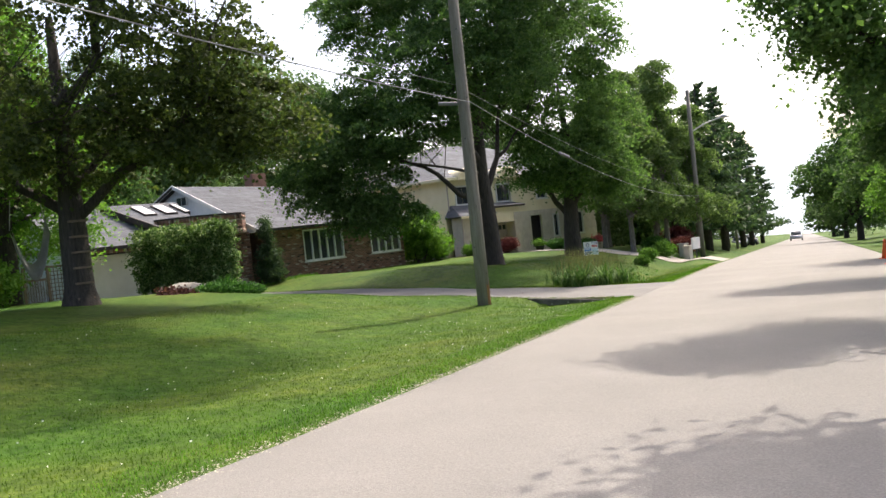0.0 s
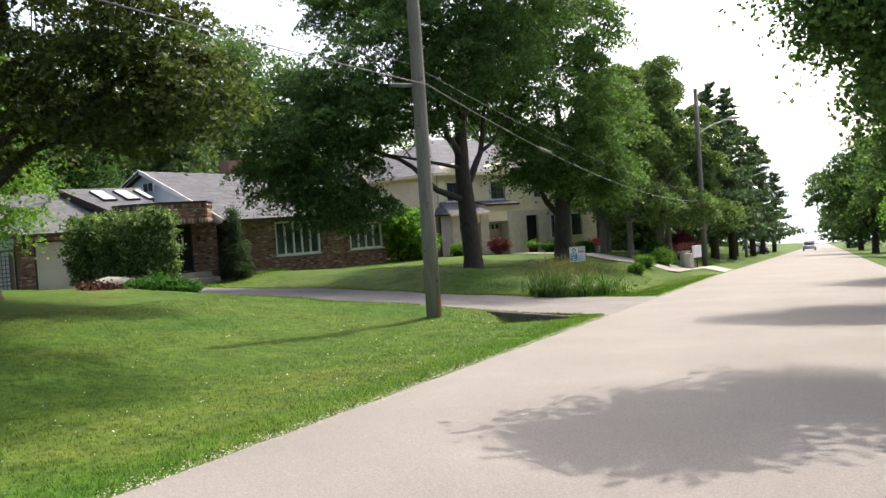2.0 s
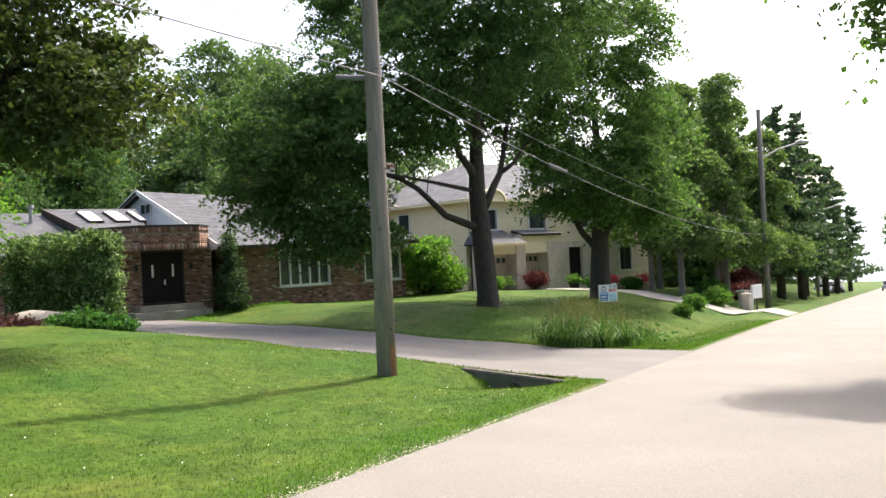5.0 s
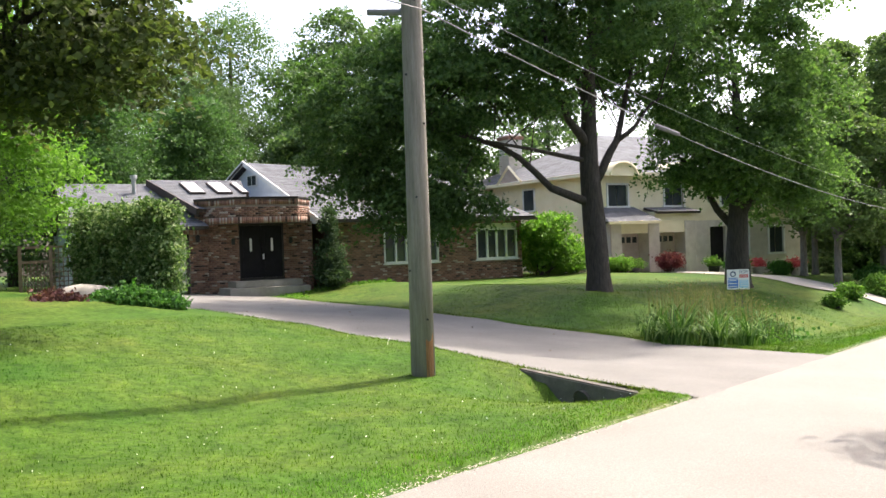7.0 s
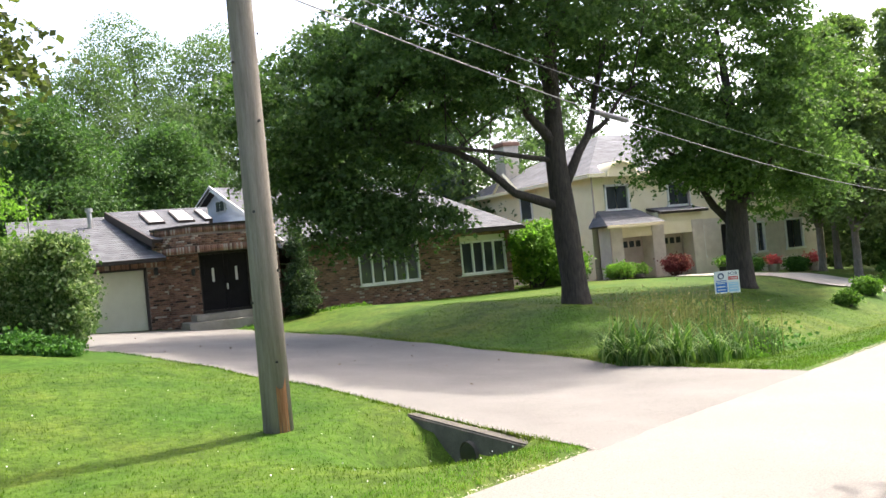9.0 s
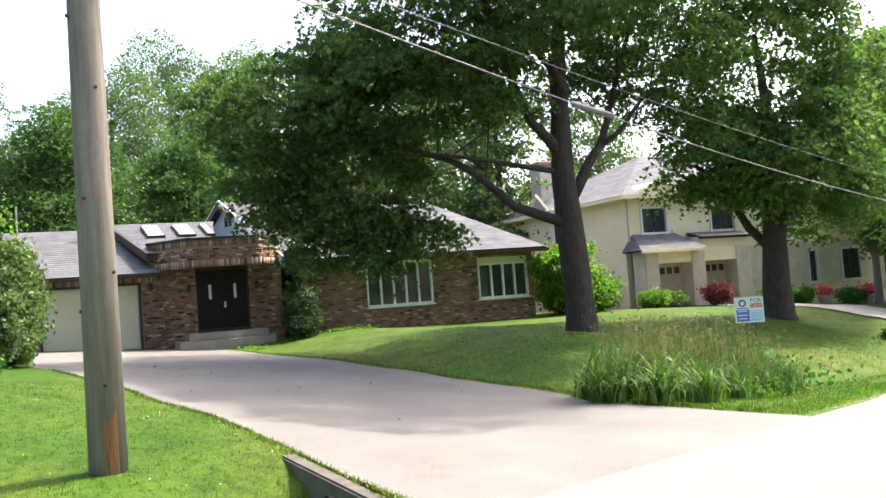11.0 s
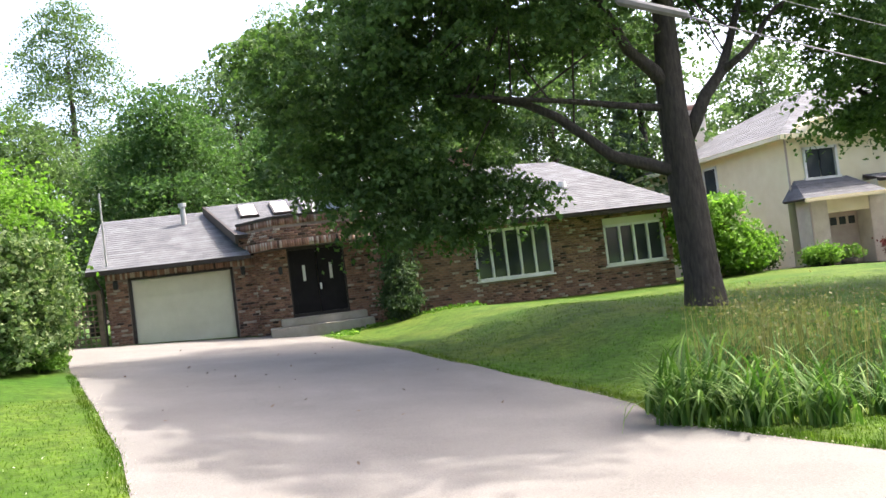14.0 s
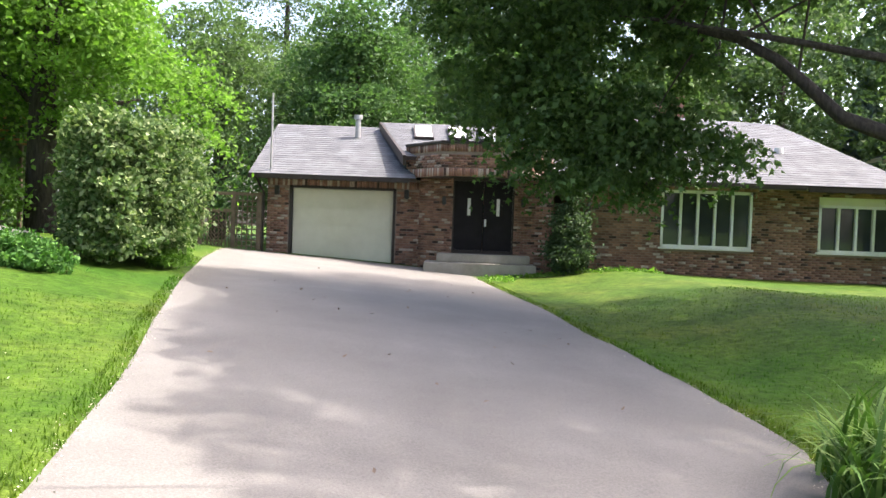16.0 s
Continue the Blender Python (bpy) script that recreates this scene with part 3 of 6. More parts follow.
def arc_wall(bm, line, z0, z1, out, thick):
    """One faceted wall: rings across its section along the line."""
    prev = None
    for i, p in enumerate(line):
        d = (line[min(i + 1, len(line) - 1)] - line[max(i - 1, 0)]).normalized()
        o = Vector((d.y, -d.x))
        a, b = p + o * out, p + o * (out - thick)
        ring = [bm.verts.new((q.x, q.y, z)) for q, z in ((a, z0), (a, z1), (b, z1), (b, z0))]
        if prev:
            for k in range(4):
                bm.faces.new((prev[k], prev[(k + 1) % 4], ring[(k + 1) % 4], ring[k]))
        prev = ring


arc_wall(par_bm, ARC, 2.8, 3.72, 0.0, 0.2)
arc_wall(cap_bm, ARC, 3.72, 3.79, 0.05, 0.32)
for i, (p, q) in enumerate(zip(ARC, ARC[1:])):
    lay_bricks(p, q, 3.05, 3.48, (), None, 20 + i)
    soldier(p, q, 2.8, 3.03, 40 + i)
    soldier(p, q, 3.5, 3.7, 60 + i)
part("parapet", par_bm, M_MORTAR, house, "faceted brick parapet over the entry")
part("parapet_cap", cap_bm, M_FASCIA, house, "dark metal coping")
soffit = bmesh.new()
soffit.faces.new([soffit.verts.new((p.x, p.y, 2.802)) for p in ARC + [Vector((-32.3, 27.3))]])
part("entry_soffit", soffit, M_FASCIA, house)
part("door_head", boxes((-31.2, -31.0, 24.5, 26.3, 2.72, 2.85)), M_FASCIA, house)


def entry_leaf(y0, y1, glass_y):
    leaf = part("door", soft_box(-31.12, -31.06, y0, y1, 0.7, 2.72, 0.008), M_BLACKDOOR, house, "black double door leaf")
    for z0, z1 in ((0.85, 1.35), (1.45, 2.55)):
        part("door_panel", soft_box(-31.07, -31.045, y0 + 0.12, y1 - 0.12, z0, z1, 0.012), M_BLACKDOOR, leaf)
    part("door_glass", soft_box(-31.06, -31.035, glass_y - 0.045, glass_y + 0.045, 1.72, 2.22, 0.004), M_WHITE, leaf, "narrow pale glazed slot")


entry_leaf(24.55, 25.395, 24.98)
entry_leaf(25.405, 26.25, 25.83)
part("door_handle", soft_box(-31.06, -31.0, 25.44, 25.5, 1.4, 1.62, 0.01), M_WHITE, house, "pale handle plate")
part("door_frame", boxes((-31.16, -31.01, 24.5, 24.55, 0.7, 2.72), (-31.16, -31.01, 26.25, 26.3, 0.7, 2.72), (-31.2, -30.98, 24.5, 26.3, 0.6, 0.7)), M_FASCIA, house)
tagged(part("entry_steps", soft_box(-31.3, -29.75, 23.75, 26.9, -0.2, 0.36, 0.02), M_CONCRETE), "low grey concrete entry steps", "steps")
st2 = bpy.data.objects["entry_steps"]
part("upper_step", soft_box(-31.3, -30.2, 24.1, 26.75, 0.364, 0.6, 0.02), M_CONCRETE, st2)
for y in (24.25, 26.55):
    part("wall_lantern", soft_box(-30.95, -30.82, y - 0.06, y + 0.06, 2.0, 2.25, 0.02), M_BLACK, house, "small black wall lantern")

# garage door
gdoor = part("garage_door", boxes((GX - 0.2, GX - 0.14, GD[0], GD[1], 0.2, 2.38)), M_CREAM, house, "cream sectional garage door")
for i in range(4):
    z = 0.22 + i * 0.54
    part("garage_panel", soft_box(GX - 0.15, GX - 0.11, GD[0] + 0.02, GD[1] - 0.02, z, z + 0.525, 0.012), M_CREAM, gdoor)
part("garage_frame", boxes((GX - 0.18, GX + 0.02, GD[0] - 0.08, GD[0], 0.05, 2.46), (GX - 0.18, GX + 0.02, GD[1], GD[1] + 0.08, 0.05, 2.46), (GX - 0.18, GX + 0.02, GD[0] - 0.08, GD[1] + 0.08, 2.38, 2.46)), M_FASCIA, house)
for y in (19.2, 23.1):
    part("wall_lantern", soft_box(GX, GX + 0.14, y - 0.07, y + 0.07, 2.15, 2.42, 0.02), M_BLACK, house, "small black wall lantern")


def casement_window(y0, y1, z0, z1, panes, blind=None):
    w = part("window", boxes((HX - 0.13, HX + 0.03, y0, y0 + 0.07, z0, z1), (HX - 0.13, HX + 0.03, y1 - 0.07, y1, z0, z1), (HX - 0.13, HX + 0.03, y0, y1, z1 - 0.08, z1), (HX - 0.13, HX + 0.03, y0, y1, z0, z0 + 0.07)), M_WHITE, house, "white casement window frame")
    step = (y1 - y0 - 0.14) / panes
    for i in range(panes):
        a = y0 + 0.07 + i * step
        part("pane", boxes((HX - 0.1, HX - 0.09, a + 0.01, a + step - 0.01, z0 + 0.07, z1 - 0.08)), M_GLASS, w)
        if i:
            part("mullion", boxes((HX - 0.11, HX + 0.02, a - 0.035, a + 0.035, z0 + 0.07, z1 - 0.08)), M_WHITE, w)
    part("sill", soft_box(HX - 0.05, HX + 0.09, y0 - 0.06, y1 + 0.06, z0 - 0.06, z0, 0.012), M_WHITE, w)
    return w


casement_window(*W1, 5)
casement_window(W2[0], W2[1], W2[2], 2.38, 4)
part("window_head", boxes((HX - 0.1, HX - 0.01, W2[0], W2[1], 2.38, 2.6)), M_CREAM, house)


def shingled(name, p00, p10, p11, p01, parent, courses=26):
    """A roof plane of overlapping shingle courses: eave p00 to p10, top p01 to p11."""
    bm = bmesh.new()
    p00, p10, p11, p01 = (Vector(p) for p in (p00, p10, p11, p01))
    n = (p10 - p00).cross(p01 - p00).normalized()
    if n.z < 0:
        n.negate()
    rng = random.Random(len(name) + courses)
    for i in range(courses):
        a0, b0 = p00.lerp(p01, i / courses), p10.lerp(p11, i / courses)
        a1, b1 = p00.lerp(p01, (i + 1) / courses), p10.lerp(p11, (i + 1) / courses)
        m = max(1, int((b0 - a0).length / 0.95))
        off = rng.random()
        cuts = [0.0] + [(j + off) / m for j in range(m)] + [1.0]
        for c, d in zip(cuts, cuts[1:]):
            if d - c < 0.002:
                continue
            q = [a0.lerp(b0, c) + n * 0.013, a0.lerp(b0, d) + n * 0.013, a1.lerp(b1, d) + n * 0.006, a1.lerp(b1, c) + n * 0.006, a0.lerp(b0, c), a0.lerp(b0, d)]
            v = [bm.verts.new(p) for p in q]
            bm.faces.new(v[:4])
            bm.faces.new((v[4], v[5], v[1], v[0]))
    o = tagged(part(name, bm, M_SHINGLE, parent), kind="stuff")
    under = slab(bmesh.new(), [p00, p10, p11, p01] if (p11 - p01).length > 0.01 else [p00, p10, p11], 0.12)
    part("roof_deck", under, M_FASCIA, parent)
    return o


# garage roof
shingled("roof", (-31.1, 18.45, 2.74), (-31.1, 23.4, 2.74), (-35.2, 22.4, 4.62), (-35.2, 18.45, 4.62), house, 24)
shingled("roof", (-39.3, 23.6, 2.74), (-39.3, 18.45, 2.74), (-35.2, 18.45, 4.62), (-35.2, 22.4, 4.62), house, 10)
gab = bmesh.new()
vs_ = [gab.verts.new(p) for p in ((-31.6, 18.9, 2.7), (-38.8, 18.9, 2.7), (-35.2, 18.9, 4.48))]
gab.faces.new(vs_)
part("gable_wall", gab, M_SIDING, house)
part("gutter", soft_box(-31.1, -31.0, 18.45, 23.2, 2.6, 2.73, 0.02), M_FASCIA, house, "dark eaves gutter")
part("soffit", boxes((GX, -31.12, 18.5, 23.2, 2.66, 2.7)), M_WHITE, house)
part("downpipe", tube(bmesh.new(), [(-31.06, 18.7, 2.62), (-31.3, 18.75, 2.4), (-31.68, 18.8, 2.2), (-31.68, 18.8, 0.2)], [0.035] * 4, 6), M_FASCIA, house)
# entry roof with skylights
shingled("roof", (-31.3, 23.05, 3.4), (-31.3, 25.1, 3.4), (-34.9, 25.85, 4.76), (-34.9, 21.98, 4.76), house, 24)
cheek = bmesh.new()
for ring in (((-31.3, 25.08, 3.1), (-31.3, 25.08, 3.36), (-34.9, 25.83, 4.72), (-34.9, 25.83, 3.1)), ((-31.3, 25.0, 3.1), (-34.9, 25.75, 3.1), (-34.9, 25.75, 4.7), (-31.3, 25.0, 3.34))):
    cheek.faces.new([cheek.verts.new(p) for p in ring])
part("roof_cheek", cheek, M_SIDING, house, "pale clad side of the entry roof")
part("flat_roof", boxes((-34.9, -31.3, 25.0, 26.7, 3.0, 3.25)), M_SHINGLE, house)
part("verge_board", slab(bmesh.new(), [(-31.2, 22.98, 3.42), (-34.9, 21.9, 4.78), (-34.9, 21.98, 4.78), (-31.2, 23.08, 3.42)], 0.3), M_FASCIA, house)
part("roof_deck", boxes((-39.0, -34.9, 22.4, 25.8, 2.9, 4.6)), M_FASCIA, house)


def skylight(y, w=0.62):
    s = part("skylight", slab(bmesh.new(), [(-33.0, y, 4.15), (-33.0, y + w, 4.15), (-34.3, y + w - 0.12, 4.64), (-34.3, y - 0.12, 4.64)], 0.22), M_FASCIA, house, "dark-framed skylight")
    part("skylight_glazing", slab(bmesh.new(), [(-33.06, y + 0.06, 4.185), (-33.06, y + w - 0.06, 4.185), (-34.24, y + w - 0.17, 4.63), (-34.24, y - 0.05, 4.63)], 0.03), M_SKYLIGHT, s, "skylight pane with the mirrored sky painted white")


for y, w in ((23.2, 0.62), (24.3, 0.62), (25.3, 0.3)):
    skylight(y, w)
# wing roof: gable at the entry end, hip at the other
RIDGE0, RIDGE1 = Vector((-35.8, 26.2, 5.62)), Vector((-35.8, 35.4, 5.25))
shingled("roof", (-30.1, 27.5, 2.88), (-30.1, 37.8, 2.88), RIDGE1, RIDGE0, house, 32)
shingled("roof", (-41.5, 37.8, 2.88), (-41.5, 24.9, 2.88), RIDGE0, RIDGE1, house, 12)
shingled("roof", (-30.1, 37.8, 2.88), (-41.5, 37.8, 2.88), RIDGE1, RIDGE1 + Vector((0.001, 0, 0)), house, 14)
# the gable stands a little askew: u along it from the apex, v inwards
gm = Matrix.Translation((-35.8, 26.2, 0)) @ Matrix.Rotation(math.atan2(1.3, 5.7), 4, "Z")


def gable_part(name, specs, mat, parent, label=""):
    bm = bmesh.new()
    for spec in specs:
        box(bm, *spec, gm)
    return part(name, bm, mat, parent, label)


gab = bmesh.new()
gab.faces.new([gab.verts.new(gm @ Vector(p)) for p in ((-5.7, 0.34, 2.75), (5.7, 0.34, 2.75), (0, 0.34, 5.48))])
part("gable_wall", gab, M_SIDING, house, "pale horizontal clapboard gable")
for i in range(16):
    z = 3.05 + i * 0.145
    h = 5.6 * (5.46 - z - 0.135) / 2.73
    gable_part("clapboard", [(-h, h, 0.31 + 0.003 * (i % 2), 0.338, z, z + 0.137)], M_SIDING, house)
for sgn in (1, -1):
    bb = bmesh.new()
    ring = [Vector(p) for p in ((0, 0, 5.7), (sgn * 5.85, 0, 2.9), (sgn * 5.85, 0, 2.7), (0, 0, 5.48))]
    f0 = [bb.verts.new(gm @ p) for p in ring]
    f1 = [bb.verts.new(gm @ (p + Vector((0, 0.05, 0)))) for p in ring]
    bb.faces.new(f0)
    bb.faces.new(f1[::-1])
    for i in range(4):
        bb.faces.new((f0[i], f1[i], f1[(i + 1) % 4], f0[(i + 1) % 4]))
    part("barge_board", bb, M_WHITE, house, "white barge board")
gw = gable_part("gable_window", [(-0.05, 0.75, 0.25, 0.3, 4.55, 5.05)], M_WHITE, house)
for a in (0.0, 0.37):
    gable_part("pane", [(a, a + 0.31, 0.235, 0.255, 4.6, 5.0)], M_GLASS, gw)
part("gutter", soft_box(-30.12, -30.0, 27.4, 34.4, 2.75, 2.88, 0.02), M_FASCIA, house, "dark eaves gutter")
part("gutter", soft_box(-30.02, -29.9, 34.4, 37.8, 2.7, 2.83, 0.02), M_FASCIA, house, "dark eaves gutter")
part("soffit", boxes((HX, -30.12, 27.4, 37.6, 2.78, 2.82)), M_WHITE, house)
part("downpipe", boxes((HX, HX + 0.07, 28.4, 28.47, 0.1, 2.75)), M_FASCIA, house)
part("roof_vent", tube(bmesh.new(), [(-32.75, 34.5, 3.95), (-32.75, 34.5, 4.17)], [0.16, 0.14], 10), M_WHITE, house, "small white roof vent")
part("flue_pipe", tube(bmesh.new(), [(-34.2, 21.28, 3.6), (-34.2, 21.28, 4.75), (-34.2, 21.28, 4.77), (-34.2, 21.28, 4.9)], [0.09, 0.09, 0.14, 0.14], 10), M_STEEL, house, "galvanised flue pipe")
part("mast", tube(bmesh.new(), [(-31.4, 19.05, 2.7), (-31.4, 19.05, 5.15)], [0.03, 0.03], 8), M_STEEL, house, "grey steel service mast")
part("chimney", soft_box(-37.2, -36.3, 31.5, 32.4, 4.6, 6.2, 0.02), M_BRICK, house, "brown brick chimney")

# ---------------- utility poles and cables ----------------
def pole_thing(x, y, z0, top, r0, r1, label):
    p = thing("utility_pole", (x, y, z0), label, "utility pole", "utility poles")
    part("shaft", tube(bmesh.new(), [(x, y, z0 - 0.4), (x, y, z0 + 3), (x, y, z0 + 7), (x, y, top)], [r0, r0 * 0.9, (r0 + r1) * 0.48, r1], 16), M_POLE, p, smooth=True)
    return p


PX, PY = -11.0, 19.15
p1 = pole_thing(PX, PY, -0.1, 11.0, 0.185, 0.12, "weathered grey wooden utility pole on the lawn")
p2 = pole_thing(-24.6, 54.2, -1.2, 9.3, 0.17, 0.12, "weathered wooden utility pole with a street lamp arm")
x3, y3 = xy(96, 1.0)
p3 = pole_thing(x3, y3, -3.6, 6.5, 0.15, 0.1, "distant wooden utility pole with a street lamp arm")
RL = Vector((0.9148, 0.4039, 0))
for p, bx, by, bz in ((p2, -24.6, 54.2, 6.6), (p3, x3, y3, 4.3)):
    b = Vector((bx, by, bz))
    part("lamp_arm", tube(bmesh.new(), [b, b + RL * 0.9 + Vector((0, 0, 0.45)), b + RL * 1.9 + Vector((0, 0, 0.7))], [0.05, 0.045, 0.04], 8), M_STEEL, p)
    part("lamp_head", tube(bmesh.new(), [b + RL * 1.8 + Vector((0, 0, 0.72)), b + RL * 2.1 + Vector((0, 0, 0.75)), b + RL * 2.5 + Vector((0, 0, 0.7))], [0.06, 0.13, 0.05], 8), M_STEEL, p)
# small black studs imitate the shade inside the peg holes
for i in range(26):
    a, z = i * 2.4, 0.9 + i * 0.36
    part("peg_hole_stud", tube(bmesh.new(), [(PX + 0.17 * math.cos(a), PY + 0.17 * math.sin(a), z), (PX + 0.19 * math.cos(a), PY + 0.19 * math.sin(a), z)], [0.018, 0.018], 6), M_BLACK, p1)
SCAR = [(PX + 0.182 * math.cos(a), PY + 0.182 * math.sin(a)) for a in (-0.2, 0.05, 0.3, 0.55)]
sc_bm = bmesh.new()
sv = [[sc_bm.verts.new((x * 1.0, y, z)) for z in (-0.12, 0.35 + 0.12 * i, 0.62 - 0.05 * i)] for i, (x, y) in enumerate(SCAR)]
for p, q in zip(sv, sv[1:]):
    for k in range(2):
        sc_bm.faces.new((p[k], q[k], q[k + 1], p[k + 1]))
bmesh.ops.solidify(sc_bm, geom=sc_bm.faces[:], thickness=0.012)
part("split_base", sc_bm, M_RAW, p1, "orange-brown raw split wood at the base")
part("cable_bracket", tube(bmesh.new(), [(PX, PY, 5.45), (PX - 0.25, PY - 0.3, 5.47), (PX - 0.45, PY - 0.5, 5.5)], [0.05, 0.05, 0.05], 8), M_WIRE, p1)


def cable(name, a, b, sag, r, label):
    pts = []
    for i in range(25):
        k = i / 24
        p = Vector(a).lerp(Vector(b), k)
        p.z -= sag * 4 * k * (1 - k)
        pts.append(p)
    return tagged(part(name, tube(bmesh.new(), pts, [r] * 25, 6), M_WIRE), label, "cable", "overhead cables")


back = Vector((0.4039, -0.9148, 0.03)) * 45
for (z1, z2, sag, r, off) in ((5.45, 2.5, 0.8, 0.011, 0.2), (5.95, 3.1, 0.55, 0.006, -0.15), (10.6, 9.6, 0.7, 0.006, 0.0)):
    a = Vector((PX, PY, z1)) + RL * off
    cable("overhead_cable", a, Vector((-24.6, 54.2, z2)) + RL * off, sag, r, "grey overhead cable slung between utility poles")
    cable("overhead_cable", a, a + back, 0.6, r, "grey overhead cable slung from the utility pole")
    cable("overhead_cable", Vector((-24.6, 54.2, z2)) + RL * off, Vector((x3, y3, z2 - 2)) + RL * off, 0.5, r, "grey overhead cable slung between far poles")
clos = (Vector((PX, PY, 5.45)) + RL * 0.2).lerp(Vector((-24.6, 54.2, 2.5)) + RL * 0.2, 0.215)
clos.z -= 0.54
tagged(part("splice_case", tube(bmesh.new(), [clos - Vector((-0.19, 0.52, -0.06)), clos - Vector((-0.17, 0.46, -0.05)), clos + Vector((-0.17, 0.46, -0.05)), clos + Vector((-0.19, 0.52, -0.06))], [0.025, 0.055, 0.055, 0.025], 8), M_WIRE), "grey cylindrical splice case on the cable", "cable splice")

# ---------------- culvert ----------------
cul = thing("culvert", (-10.3, 21.2, -0.6), "weathered concrete culvert headwall with a drain pipe", "culvert")
ca, cb = Vector((-10.95, 20.84)), Vector((-8.3, 21.1))
d = (cb - ca).normalized()
m = Matrix.Translation((ca.x, ca.y, 0)) @ Matrix.Rotation(math.atan2(d.y, d.x), 4, "Z")
cw = bmesh.new()
box(cw, 0, (cb - ca).length, -0.04, 0.12, -0.95, 0.0, m)
run = m.inverted()
for v in cw.verts:
    if v.co.z > -0.5:
        v.co.z = 0.0 - 0.035 * (run @ v.co).x
bmesh.ops.bevel(cw, geom=cw.edges[:], offset=0.02, segments=2, affect="EDGES")
part("headwall", cw, M_OLDCONC, cul)
pm = m @ Vector((1.45, -0.09, -0.34))
n = m.to_3x3() @ Vector((0, 1, 0))
part("pipe_rim", tube(bmesh.new(), [pm, pm + n * 0.06], [0.17, 0.17], 18, False), M_OLDCONC, cul)
# the pipe's shaded inside is put into a plain black disc
part("pipe_shade_disc", tube(bmesh.new(), [pm + n * 0.005, pm + n * 0.05], [0.155, 0.155], 18), M_BLACK, cul, "round black disc for the shaded pipe mouth")

# ---------------- trees ----------------
def limb(rng, a, b, r0, r1, sag=0.0, n=7, wob=0.25):
    return (bent(rng, a, b, sag, n, wob), r0, r1)


rg = np.random.default_rng(11)
